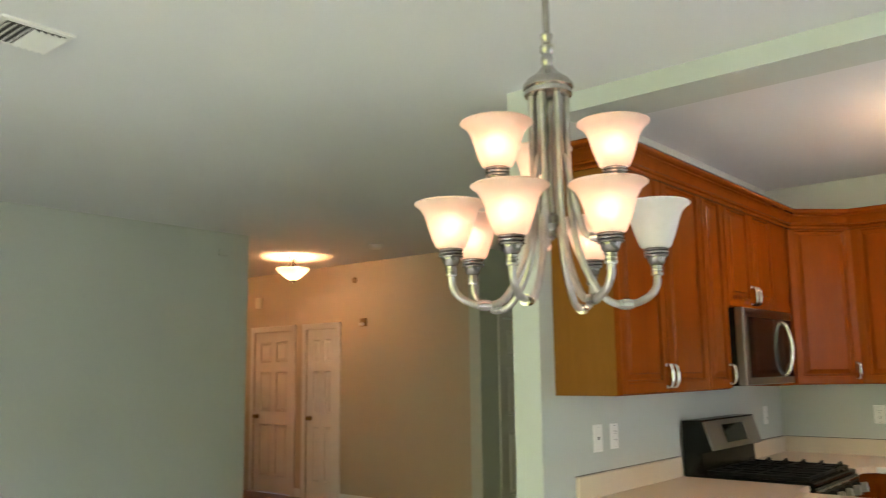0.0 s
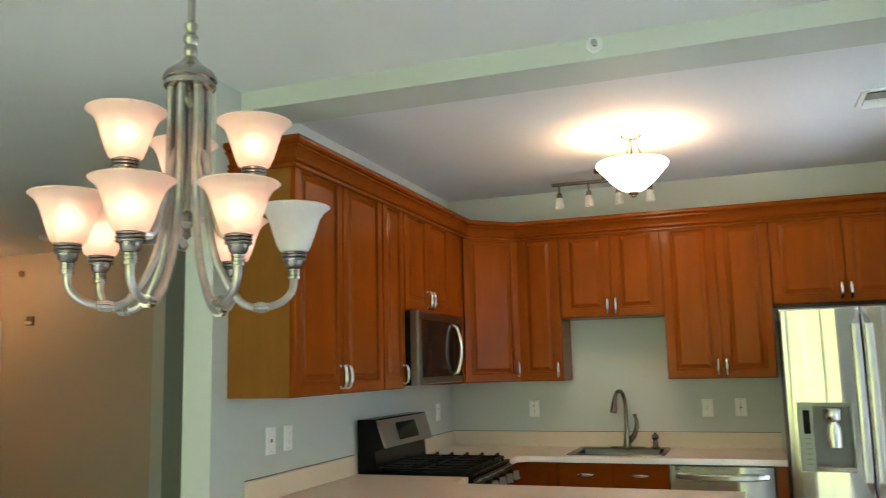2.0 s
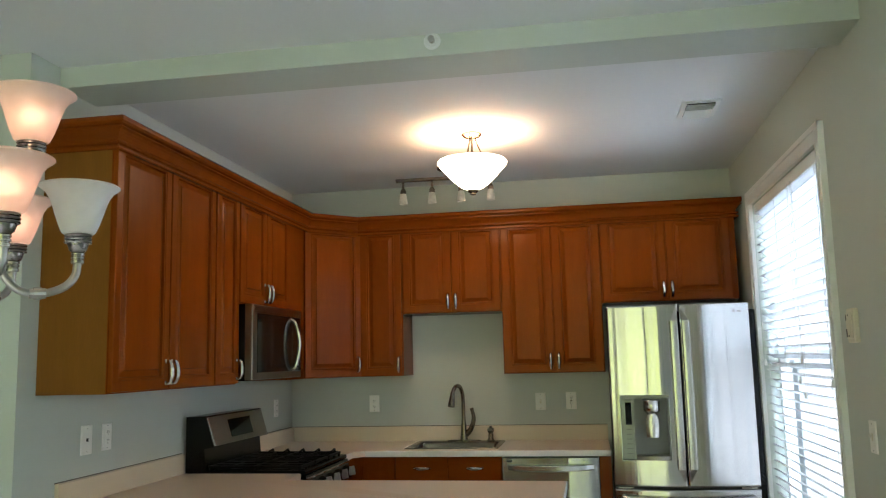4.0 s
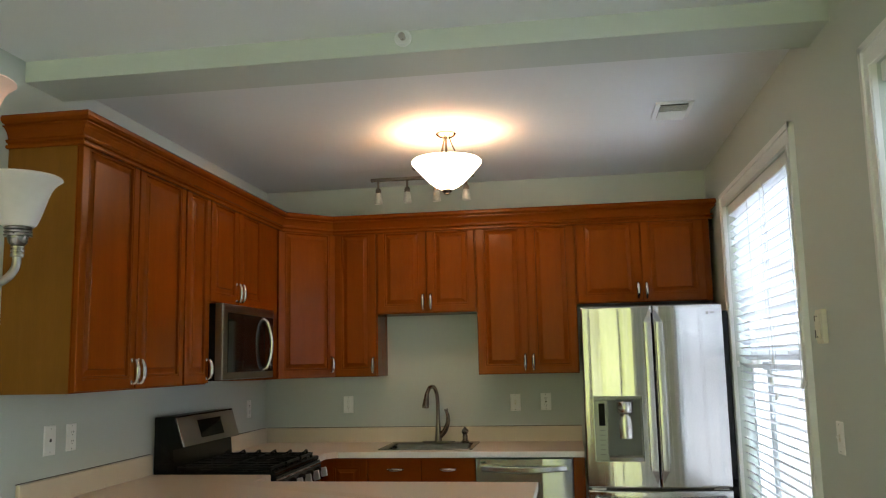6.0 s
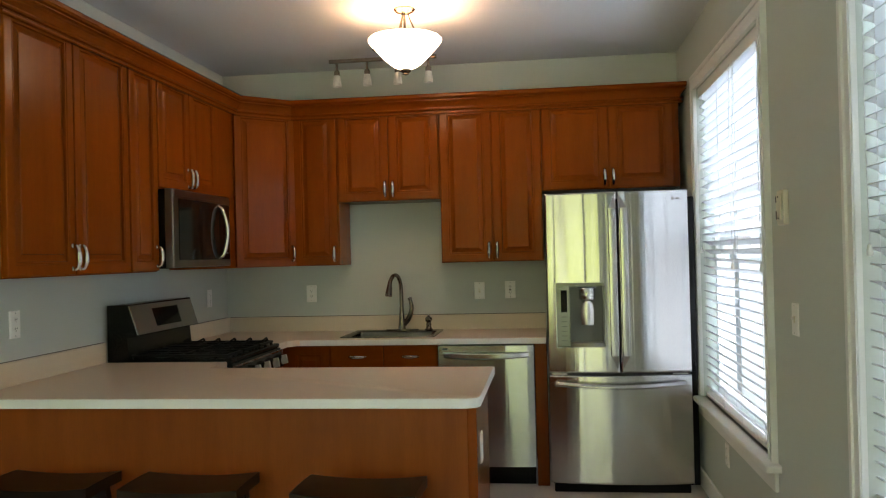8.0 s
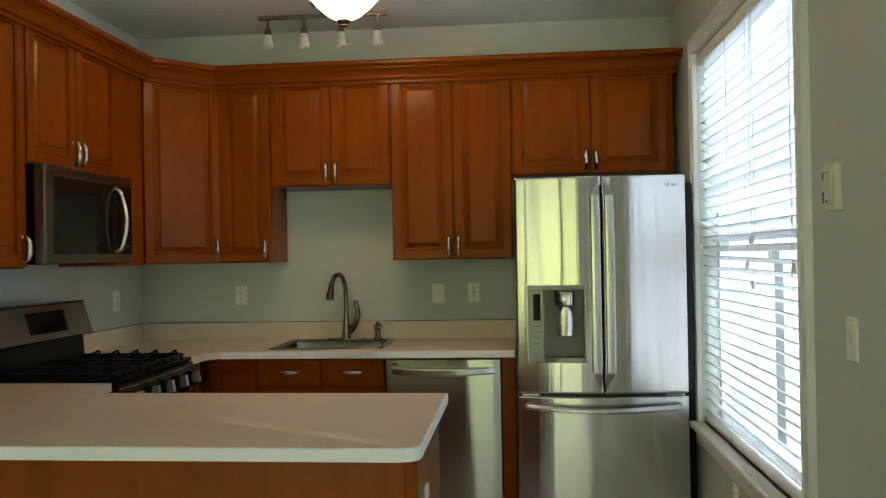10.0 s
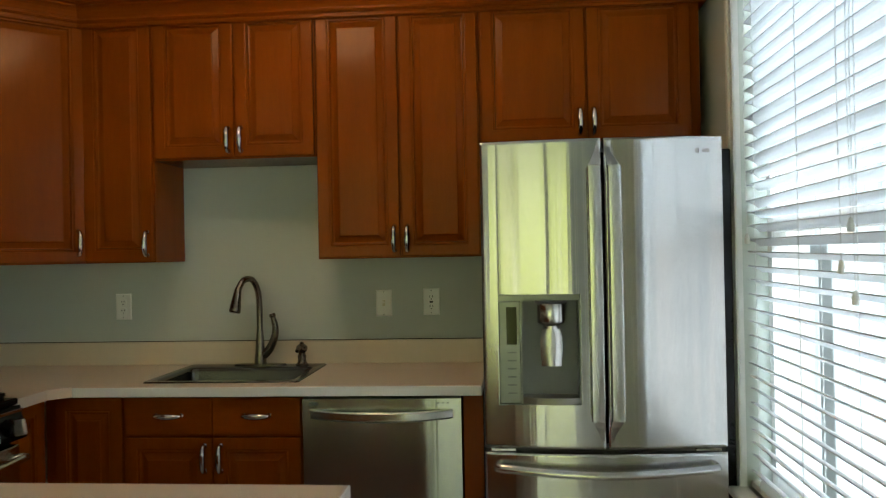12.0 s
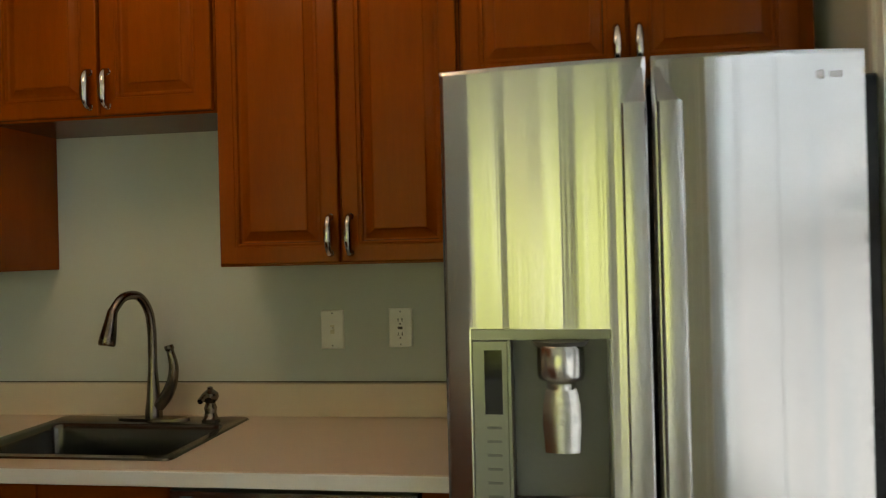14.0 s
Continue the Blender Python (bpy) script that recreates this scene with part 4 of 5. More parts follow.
for a, b in zip(prow, prow[1:]):
    for k in range(8):
        pdl.faces.new((a[k], b[k], b[(k + 1) % 8], a[(k + 1) % 8]))
pdl.faces.new(prow[0]), pdl.faces.new(prow[-1][::-1])
part("paddle", pdl, MIRROR_STEEL, dp, "polished dispenser paddle", smooth=True)
rim = bmesh.new()
for q in ((0.052, 0.855, 0.0555, 1.241), (0.3355, 0.855, 0.339, 1.241)):
    box_into(rim, q[0], bulge(q[0]) - 0.002, q[1], q[2], bulge(q[0]) + 0.02, q[3])
for z in (0.855, 1.2385):
    box_into(rim, 0.0555, bulge(0.06) - 0.004, z, 0.3355, bulge(0.06) + 0.02, z + 0.0025)
part("rim", rim, BAR_STEEL, dp, "thin bright rim")
part("hood", lathe([(0.0, 1.214), (0.058, 1.214), (0.053, 1.206), (0.040, 1.196), (0.0, 1.194)], 20, 0.236, -0.006), GREY, dp, smooth=True)
for mx_, mz_, mr_ in ((0.232, 1.042, 0.007), (0.241, 1.050, 0.0045), (0.236, 1.056, 0.003)):
    part("paddle_mark", tube([(mx_ + mr_ * math.cos(a), -0.0305, mz_ + mr_ * math.sin(a)) for a in [2 * math.pi * q / 12 for q in range(13)]], 0.0007, 5), PANEL_STEEL, dp)
tray = [(AX0, 0.045), (AX0, bulge(AX0) + 0.002)] + [(AX0 + (0.329 - AX0) * q / 8, bulge(AX0 + (0.329 - AX0) * q / 8) - 0.020 * math.sin(math.pi * q / 8)) for q in range(1, 8)] + [(0.329, bulge(0.329) + 0.002), (0.329, 0.045)]
part("drip_tray", slab(tray, 0.861, 0.884, 0.003), PANEL_STEEL, dp, "curved steel drip tray", smooth=True)
part("badge", block(FW - 0.100, bulge(FW - 0.085) - 0.0015, 1.710, FW - 0.080, bulge(FW - 0.085) + 0.002, 1.728, 0.002, 1), NICKEL, rd)
part("badge", block(FW - 0.074, bulge(FW - 0.06) - 0.0015, 1.713, FW - 0.045, bulge(FW - 0.06) + 0.003, 1.725, 0.001, 1), NICKEL, rd)

# ---- microwave ----
mw = thing("microwave", LEFT(4.731, 1.385), "stainless steel over-range microwave with dark glass door", "microwave")
MWW, MWH = 0.752, 0.412
part("body", block(0.0, -0.355, 0.0, MWW, -0.003, MWH, 0.003, 1), BLACK, mw)
mf = bmesh.new()
rings_into(mf, 0.0, 0.004, MWW, MWH - 0.001, [(0, -0.352), (0.0, -0.390), (0.004, -0.396)], cap=True)
fd = part("door", mf, STEEL_DARK, mw)
part("window", block(0.060, -0.400, 0.042, 0.585, -0.394, MWH - 0.048, 0.002, 1), DARKGLASS, fd, "dark glass window")
part("control_panel", block(0.592, -0.400, 0.042, MWW - 0.014, -0.394, MWH - 0.048, 0.002, 1), DARKGLASS, fd, "black glass control panel")
part("vent_strip", block(0.01, -0.400, MWH - 0.035, MWW - 0.01, -0.394, MWH - 0.012, 0.002, 1), STEEL_DARK, fd)
hpts = smooth_path([(0.580, -0.396, 0.050), (0.583, -0.426, 0.080), (0.592, -0.446, 0.20), (0.583, -0.426, 0.320), (0.580, -0.396, 0.350)], 6)
part("handle", tube(hpts, 0.011, 12), SILVER, fd, "bowed chrome handle", smooth=True)
for k in range(2):
    part("button_mark", block(0.63 + 0.05 * k, -0.402, 0.075, 0.652 + 0.05 * k, -0.3995, 0.085), GREY, fd)

# ---- range ----
rg = thing("gas_range", LEFT(4.738, 0), "stainless and black gas range with cast iron grates", "stove")
RW = 0.754
part("body", block(0.0, -0.655, 0.03, RW, -0.02, 0.895, 0.003, 1), BLACK, rg)
part("cooktop", block(0.0, -0.685, 0.895, RW, -0.105, 0.918, 0.006), BLACK, rg, "black enamel cooktop")
part("oven_door", block(0.004, -0.690, 0.17, RW - 0.004, -0.655, 0.760, 0.006), STEEL_FLAT, rg)
part("oven_drawer", block(0.004, -0.686, 0.035, RW - 0.004, -0.655, 0.160, 0.005), STEEL_FLAT, rg)
part("oven_handle", tube(smooth_path([(0.05, -0.690, 0.72), (0.07, -0.735, 0.722), (RW - 0.07, -0.735, 0.722), (RW - 0.05, -0.690, 0.72)], 5), 0.013, 12), STEEL_FLAT, rg, smooth=True)
ctl = bmesh.new()
v = [ctl.verts.new(p) for p in ((0.0, -0.655, 0.77), (RW, -0.655, 0.77), (RW, -0.655, 0.893), (0.0, -0.655, 0.893), (0.0, -0.715, 0.785), (RW, -0.715, 0.785), (RW, -0.690, 0.893), (0.0, -0.690, 0.893))]
for f in ((0, 1, 2, 3), (4, 5, 6, 7), (0, 1, 5, 4), (2, 3, 7, 6), (0, 3, 7, 4), (1, 2, 6, 5)):
    ctl.faces.new([v[i] for i in f])
part("control_front", ctl, BLACK, rg)
part("trim_strip", block(0.0, -0.702, 0.872, RW, -0.690, 0.884, 0.002, 1), BAR_STEEL, rg, "thin bright steel strip")
for k in range(5):
    x = 0.085 + 0.146 * k
    kn = bmesh.new()
    tube([(x, -0.696, 0.834), (x, -0.722, 0.829), (x, -0.724, 0.8285)], [0.028, 0.027, 0.022], 18, kn)
    kb = part("knob", kn, BLACK, rg, "black knob with a bright steel grip", smooth=True)
    gp = part("grip", block(-0.0085, -0.038, -0.026, 0.0085, 0.0, 0.026, 0.004), KNOB_STEEL, kb, "bright steel grip")
    gp.matrix_basis = pose(x, -0.723, 0.8285, -11)
bg = bmesh.new()
v = [bg.verts.new(p) for p in ((0.0, -0.020, 0.895), (RW, -0.020, 0.895), (RW, -0.020, 1.200), (0.0, -0.020, 1.200), (0.0, -0.135, 0.918), (RW, -0.135, 0.918), (RW, -0.125, 1.03), (0.0, -0.125, 1.03), (RW, -0.178, 1.042), (0.0, -0.178, 1.042), (RW, -0.128, 1.203), (0.0, -0.128, 1.203))]
for f in ((0, 1, 2, 3), (0, 1, 5, 4), (4, 5, 6, 7), (7, 6, 8, 9), (9, 8, 10, 11), (11, 10, 2, 3)):
    bg.faces.new([v[i] for i in f])
for s in ((0, 4, 7, 9, 11, 3), (1, 5, 6, 8, 10, 2)):
    bg.faces.new([v[i] for i in s])
bgp = part("backguard", bg, BLACK, rg)
tilt = math.degrees(math.atan2(0.050, 0.161))
pl = part("steel_panel", block(0.0, -0.004, 0.0, RW - 0.03, 0.0, 0.158, 0.0015, 1), PANEL_STEEL, bgp)
pl.matrix_basis = pose(0.015, -0.1795, 1.044, -tilt, 0, 0)
part("display_frame", block(0.516, -0.0085, 0.028, 0.526, -0.0045, 0.132, 0.001, 1), SILVER, bgp).matrix_basis = pl.matrix_basis
part("panel_edge", block(-0.012, -0.0065, 0.0, 0.0, 0.0, 0.158, 0.002, 1), SILVER, bgp, "bright steel edge").matrix_basis = pl.matrix_basis
ds = part("display", block(0.22, -0.007, 0.030, 0.52, -0.0045, 0.130, 0.001, 1), DARKGLASS, bgp, "dark glass display")
ds.matrix_basis = pl.matrix_basis
for gx in (0.03, 0.272, 0.514):
    gr = bmesh.new()
    w_ = 0.212
    for yy in (-0.655, -0.395, -0.135):
        box_into(gr, gx, yy, 0.938, gx + w_, yy + 0.012, 0.950)
    for xx in (gx, gx + w_ / 2 - 0.006, gx + w_ - 0.012):
        box_into(gr, xx, -0.643, 0.939, xx + 0.012, -0.135, 0.951)
        for yy in (-0.652, -0.392, -0.140):
            box_into(gr, xx, yy, 0.916, xx + 0.012, yy + 0.012, 0.9395)
    for yy in (-0.52, -0.265):
        box_into(gr, gx, yy, 0.9405, gx + w_, yy + 0.010, 0.9495)
        for xx in (gx + 0.03, gx + w_ - 0.042):
            box_into(gr, xx, yy - 0.055, 0.942, xx + 0.010, yy + 0.065, 0.953)
    if gx > 0.5:
        for q in range(6):
            yy = -0.62 + 0.098 * q
            tube(smooth_path([(gx + w_ - 0.006, yy, 0.945), (gx + w_ - 0.008, yy, 0.959), (gx + w_ - 0.020, yy, 0.964), (gx + w_ - 0.075, yy, 0.956)], 3), 0.0065, 6, gr)
    part("grate", gr, IRON, rg, "cast iron grate").location.z = -0.011
for cx, cy in ((0.136, -0.52), (0.136, -0.265), (0.378, -0.39), (0.62, -0.52), (0.62, -0.265)):
    part("burner", lathe([(0.0, 0.934), (0.034, 0.934), (0.036, 0.928), (0.036, 0.924), (0.048, 0.922), (0.05, 0.917)], 18, cx, cy), IRON, rg, smooth=True).location.z = -0.004


# ---- stools ----
def stool_seat(w=0.44, d=0.25, t=0.036):
    """A saddle seat: dips along its width."""
    bm = bmesh.new()
    n, k = 16, 6
    top, bot = [], []
    for i in range(n + 1):
        u = i / n * 2 - 1
        rt, rb = [], []
        for j in range(k + 1):
            vv = j / k * 2 - 1
            z = 0.013 * u * u - 0.003 * vv * vv
            rt.append(bm.verts.new((u * w / 2, vv * d / 2, z)))
            rb.append(bm.verts.new((u * w / 2, vv * d / 2, z * 0.6 - t)))
        top.append(rt), bot.append(rb)
    for i in range(n):
        for j in range(k):
            bm.faces.new((top[i][j], top[i + 1][j], top[i + 1][j + 1], top[i][j + 1]))
            bm.faces.new((bot[i][j], bot[i][j + 1], bot[i + 1][j + 1], bot[i + 1][j]))
        bm.faces.new((top[i][0], bot[i][0], bot[i + 1][0], top[i + 1][0]))
        bm.faces.new((top[i][k], top[i + 1][k], bot[i + 1][k], bot[i][k]))
    for j in range(k):
        bm.faces.new((top[0][j], top[0][j + 1], bot[0][j + 1], bot[0][j]))
        bm.faces.new((top[n][j], bot[n][j], bot[n][j + 1], top[n][j + 1]))
    bmesh.ops.bevel(bm, geom=[e for e in bm.edges if e.calc_face_angle(0) > 1.0], offset=0.007, segments=2, affect='EDGES')
    return bm


st = thing("bar_stool", pose(0.405, 3.63, 0), "dark espresso wooden saddle stool at the peninsula", "stool", "stools at the peninsula")
SH = 0.602
seat = part("seat", stool_seat(), ESPRESSO, st, smooth=True)
seat.location = (0, 0, SH)
for sx in (-1, 1):
    for sy in (-1, 1):
        lg = bmesh.new()
        tx, ty, bx, by = sx * 0.165, sy * 0.085, sx * 0.205, sy * 0.135
        r = 0.017
        lo = [lg.verts.new((bx + a * r, by + b * r, 0)) for a, b in ((-1, -1), (1, -1), (1, 1), (-1, 1))]
        hi = [lg.verts.new((tx + a * r, ty + b * r, SH - 0.028)) for a, b in ((-1, -1), (1, -1), (1, 1), (-1, 1))]
        lg.faces.new(lo[::-1]), lg.faces.new(hi)
        for k in range(4):
            lg.faces.new((lo[k], lo[(k + 1) % 4], hi[(k + 1) % 4], hi[k]))
        part("leg", lg, ESPRESSO, st)
for sy in (-1, 1):
    part("apron", block(-0.15, sy * 0.085 - 0.009, SH - 0.085, 0.15, sy * 0.085 + 0.009, SH - 0.034), ESPRESSO, st)
    part("stretcher", block(-0.175, sy * 0.118 - 0.009, 0.20, 0.175, sy * 0.118 + 0.009, 0.23), ESPRESSO, st)
for sx in (-1, 1):
    part("stretcher", block(sx * 0.19 - 0.009, -0.10, 0.29, sx * 0.19 + 0.009, 0.10, 0.32), ESPRESSO, st)
copy_thing(st, pose(0.965, 3.625, 0, 0, 0, 1.5))
copy_thing(st, pose(1.610, 3.60, 0, 0, 0, -1.0))


# ---- outlets, switches ----
def wall_plate(m, label, kind, w=0.072, h=0.118, mat=None):
    """A plate facing -y at the pose m. kind: outlet, gfci, switch, jack, blank."""
    mat = mat or PLASTIC
    p = thing("wall_switch" if kind in ("switch", "rocker") else "wall_outlet" if kind != "jack" else "wall_jack", m, label, "switch" if kind in ("switch", "rocker") else "outlet")
    part("plate", rings_into(bmesh.new(), -w / 2, -h / 2, w / 2, h / 2, [(0, 0), (0, -0.003), (0.004, -0.006)]), mat, p)
    if kind == "outlet":
        for s in (-1, 1):
            o = part("socket", lathe([(0.0, 0.002), (0.0165, 0.002), (0.017, 0.0)], 18), mat, p)
            o.matrix_basis = pose(0, -0.0062, s * 0.0195, 90)
            for x in (-0.006, 0.006):
                part("slot", block(x - 0.001, -0.0092, s * 0.0195 - 0.001, x + 0.001, -0.0083, s * 0.0195 + 0.008), SLOT, p)
            part("slot", block(-0.002, -0.0092, s * 0.0195 - 0.010, 0.002, -0.0083, s * 0.0195 - 0.006), SLOT, p)
    elif kind == "gfci":
        part("socket", block(-0.0165, -0.009, -0.034, 0.0165, -0.006, 0.034, 0.001, 1), mat, p)
        for s in (-1, 1):
            for x in (-0.006, 0.006):
                part("slot", block(x - 0.0013, -0.0100, s * 0.021 - 0.002, x + 0.0013, -0.0091, s * 0.021 + 0.008), SLOT, p)
            part("slot", block(-0.0022, -0.0100, s * 0.021 - 0.011, 0.0022, -0.0091, s * 0.021 - 0.006), SLOT, p)
        part("button", block(-0.007, -0.0108, -0.004, 0.007, -0.0091, 0.004), SLOT, p)
    elif kind == "switch":
        part("surround", block(-0.006, -0.0075, -0.013, 0.006, -0.006, 0.013), IVORY, p)
        part("toggle", block(-0.004, -0.018, 0.0, 0.004, -0.0075, 0.008, 0.001, 1), mat, p)
    elif kind == "rocker":
        part("rocker", block(-0.016, -0.0105, -0.033, 0.016, -0.006, 0.033, 0.002, 1), mat, p)
    elif kind == "jack":
        part("jack", block(-0.006, -0.0085, -0.007, 0.006, -0.006, 0.007), SLOT, p)
    for s in (-1, 1):
        part("screw", block(-0.002, -0.0068, s * 0.049 - 0.002, 0.002, -0.0058, s * 0.049 + 0.002), GREY, p)
    return p


wall_plate(pose(0.624, NORTH, 1.170), "white duplex outlet on the sink wall", "outlet")
wall_plate(pose(1.818, NORTH, 1.170), "white single toggle switch above the worktop", "switch")
wall_plate(pose(2.029, NORTH, 1.173), "white safety outlet above the worktop", "gfci")
wall_plate(pose(0, 3.868, 1.165, 0, 0, 90), "white telephone jack plate on the kitchen wall", "jack", 0.08, 0.125)
wall_plate(pose(0, 4.022, 1.165, 0, 0, 90), "white duplex outlet on the kitchen wall", "outlet")
wall_plate(pose(0, 6.08, 1.165, 0, 0, 90), "white duplex outlet behind the range", "outlet")
wall_plate(pose(EAST, 3.86, 1.155, 0, 0, -90), "white light switch beside the window", "switch")
wall_plate(pose(EAST, 5.10, 0.362, 0, 0, -90), "white outlet under the window", "outlet")
wall_plate(pose(2.004, 4.06, 0.64, 0, 0, 90), "white outlet on the peninsula end", "outlet")
th = thing("thermostat_bracket", pose(EAST, 3.95, 1.567, 0, 0, -90), "ivory thermostat mounting plate on the wall", "thermostat")
part("plate", block(-0.042, -0.022, -0.066, 0.042, 0.0, 0.066, 0.005), IVORY, th)
part("cover", block(-0.034, -0.028, -0.050, 0.030, -0.021, 0.050, 0.003, 1), IVORY, th)
part("slot", block(-0.030, -0.0295, -0.044, -0.020, -0.0275, -0.012, 0.001, 1), SLOT, th, "dark empty slot")
part("slot", block(-0.030, -0.0295, 0.020, -0.022, -0.0275, 0.044, 0.001, 1), SLOT, th, "dark empty slot")
for s in (-1, 1):
    part("screw", block(-0.003, -0.030, s * 0.040 - 0.003, 0.003, -0.0275, s * 0.040 + 0.003), SLOT, th)

# ---- ceiling fittings ----
sm = thing("fire_sprinkler", pose(1.613, 3.60, 2.715), "small round white sprinkler head on the beam", "sprinkler")
esc = lathe([(0.034, 0.0), (0.034, 0.006), (0.026, 0.010), (0.020, 0.006), (0.0, 0.005)], 24)
o = part("escutcheon", esc, CEILING, sm, smooth=True)
o.matrix_basis = pose(0, 0, 0, 90)
o = part("head", lathe([(0.012, 0.004), (0.012, 0.016), (0.006, 0.020), (0.006, 0.030), (0.013, 0.032), (0.013, 0.034), (0.0, 0.035)], 16), SILVER, sm, smooth=True)
o.matrix_basis = pose(0, 0, 0, 90)


def ceiling_vent(x0, y0, x1, y1, label):
    c = thing("ceiling_vent", pose((x0 + x1) / 2, (y0 + y1) / 2, CEIL), label, "vent", "ceiling vents")
    w, l = x1 - x0, y1 - y0
    part("frame", wall_mesh('y', -l / 2, l / 2, -w / 2, w / 2, -0.010, -0.001, []), TRIM, c)
    part("opening", block(-w / 2 + 0.025, -l / 2 + 0.025, -0.0125, w / 2 - 0.025, l / 2 - 0.025, -0.0105), SLOT, c)
    n = 9
    for k in range(n):
        y = -l / 2 + 0.03 + (l - 0.06) * k / (n - 1)
        s = part("slat", block(-w / 2 + 0.025, -0.010, -0.001, w / 2 - 0.025, 0.010, 0.001), TRIM, c)
        s.matrix_basis = pose(0, y, -0.018, 35 if y < 0 else -35)
    return c


ceiling_vent(2.69, 4.74, 2.88, 5.02, "white louvred ceiling vent over the kitchen")
ceiling_vent(-1.20, 1.52, -0.95, 1.78, "white louvred ceiling vent over the living room")

# semi-flush bowl lamp
def bowl_lamp(p, label, watts, r=0.197, drop=0.165, deep=0.165, color=WARM, glass_mat=None):
    c = thing("ceiling_lamp", pose(*p), label, "ceiling lamp", "bowl ceiling lamps")
    part("canopy", lathe([(0.0, 0.0), (0.058, 0.0), (0.060, -0.008), (0.045, -0.022), (0.014, -0.030), (0.0, -0.031)], 28), LAMP_NICKEL, c, smooth=True)
    part("stem", lathe([(0.007, -0.03), (0.007, -drop - deep - 0.01)], 10), LAMP_NICKEL, c, smooth=True)
    for k in range(3):
        a = 2 * math.pi * k / 3 + 0.15
        part("rod", tube(smooth_path([(0.02 * math.cos(a), 0.02 * math.sin(a), -0.028), (0.03 * math.cos(a), 0.03 * math.sin(a), -0.06), (0.055 * math.cos(a), 0.055 * math.sin(a), -0.12), (0.085 * math.cos(a), 0.085 * math.sin(a), -drop - 0.03)], 5), 0.0042, 8), LAMP_NICKEL, c, smooth=True)
    k_ = deep / 0.165
    prof = [(r * 0.975, -drop + 0.003)] + [(r * a, -drop - b * k_) for a, b in ((1.0, 0.002), (0.995, 0.012), (0.93, 0.028), (0.83, 0.050), (0.72, 0.074), (0.60, 0.100), (0.47, 0.124), (0.32, 0.146), (0.16, 0.160))] + [(0.012, -drop - deep)]
    inner = [(q[0] - 0.004, q[1] + 0.004) for q in prof[::-1]]
    part("bowl", lathe(prof + inner, 40), glass_mat or BOWL, c, "white alabaster glass bowl", smooth=True)
    part("finial", lathe([(0.0, -drop - deep + 0.004), (0.030, -drop - deep + 0.002), (0.028, -drop - deep - 0.008), (0.016, -drop - deep - 0.014), (0.018, -drop - deep - 0.022), (0.0, -drop - deep - 0.028)], 20), LAMP_NICKEL, c, smooth=True)
    for k in range(2):
        a = math.pi * k + 0.9
        q = (0.07 * math.cos(a), 0.07 * math.sin(a))
        part("bulb", lathe([(0.0, -drop - 0.062), (0.018, -drop - 0.055), (0.026, -drop - 0.036), (0.018, -drop - 0.015), (0.012, -drop + 0.002), (0.0, -drop + 0.004)], 14, *q), BULB, c, smooth=True)
    bulb_light("lamp_glow", (p[0], p[1], p[2] - drop - deep * 0.80), watts, 0.05, color)
    return c


bowl_lamp((1.562, 5.07, CEIL), "lit white glass bowl ceiling lamp with nickel rods", 4, color=(1.0, 0.64, 0.40), glass_mat=BOWL_LIT)
bowl_lamp((-5.09, 6.21, CEIL), "lit glass bowl ceiling lamp in the hall", 50, color=(1.0, 0.47, 0.19), r=0.185, drop=0.13, deep=0.13)
bowl_lamp((-6.95, 6.05, CEIL), "lit glass bowl ceiling lamp further down the hall", 48, color=(1.0, 0.47, 0.19), r=0.185, drop=0.13, deep=0.13)

# track lamp over the sink
tk = thing("track_lamp", pose(1.285, 5.83, CEIL), "bronze ceiling bar with four unlit glass spots", "track lamp")
part("canopy", lathe([(0.0, 0.0), (0.062, 0.0), (0.062, -0.018), (0.05, -0.026), (0.0, -0.028)], 26), BRONZE, tk, smooth=True)
part("stem", lathe([(0.009, -0.02), (0.009, -0.085)], 12), BRONZE, tk, smooth=True)
part("bar", block(-0.345, -0.012, -0.088, 0.345, 0.012, -0.066, 0.003), BRONZE, tk)
for k in range(4):
    x = -0.295 + 0.196 * k
    part("spot_stem", lathe([(0.0075, -0.086), (0.0075, -0.132), (0.014, -0.136), (0.019, -0.148), (0.019, -0.168), (0.0, -0.169)], 14, x, 0), BRONZE, tk, smooth=True)
    part("spot_glass", lathe([(0.016, -0.162), (0.020, -0.172), (0.024, -0.195), (0.027, -0.222), (0.0275, -0.238), (0.025, -0.240), (0.022, -0.20), (0.013, -0.165)], 20, x, 0), SPOTGLASS, tk, "etched clear glass", smooth=True)

# ---- chandelier ----
CX, CY = 1.215, 1.641
ch = thing("chandelier", pose(CX, CY, 1.584), "brushed nickel nine-light chandelier with glass bell shades", "chandelier")
part("canopy", lathe([(0.0, 1.161), (0.062, 1.161), (0.064, 1.135), (0.05, 1.115), (0.015, 1.10), (0.0, 1.098)], 24), NICKEL, ch, smooth=True)
part("stem", lathe([(0.0065, 1.10), (0.0065, 0.505), (0.011, 0.500), (0.011, 0.494), (0.008, 0.489), (0.008, 0.483), (0.0125, 0.478), (0.0125, 0.468), (0.009, 0.462), (0.011, 0.455), (0.011, 0.446), (0.007, 0.438)], 16), NICKEL, ch, smooth=True)
part("bell", lathe([(0.010, 0.440), (0.013, 0.436), (0.020, 0.427), (0.033, 0.417), (0.039, 0.413), (0.042, 0.408), (0.045, 0.404), (0.045, 0.398), (0.041, 0.396), (0.043, 0.390), (0.043, 0.385), (0.036, 0.382), (0.0, 0.381)], 28), NICKEL, ch, smooth=True)
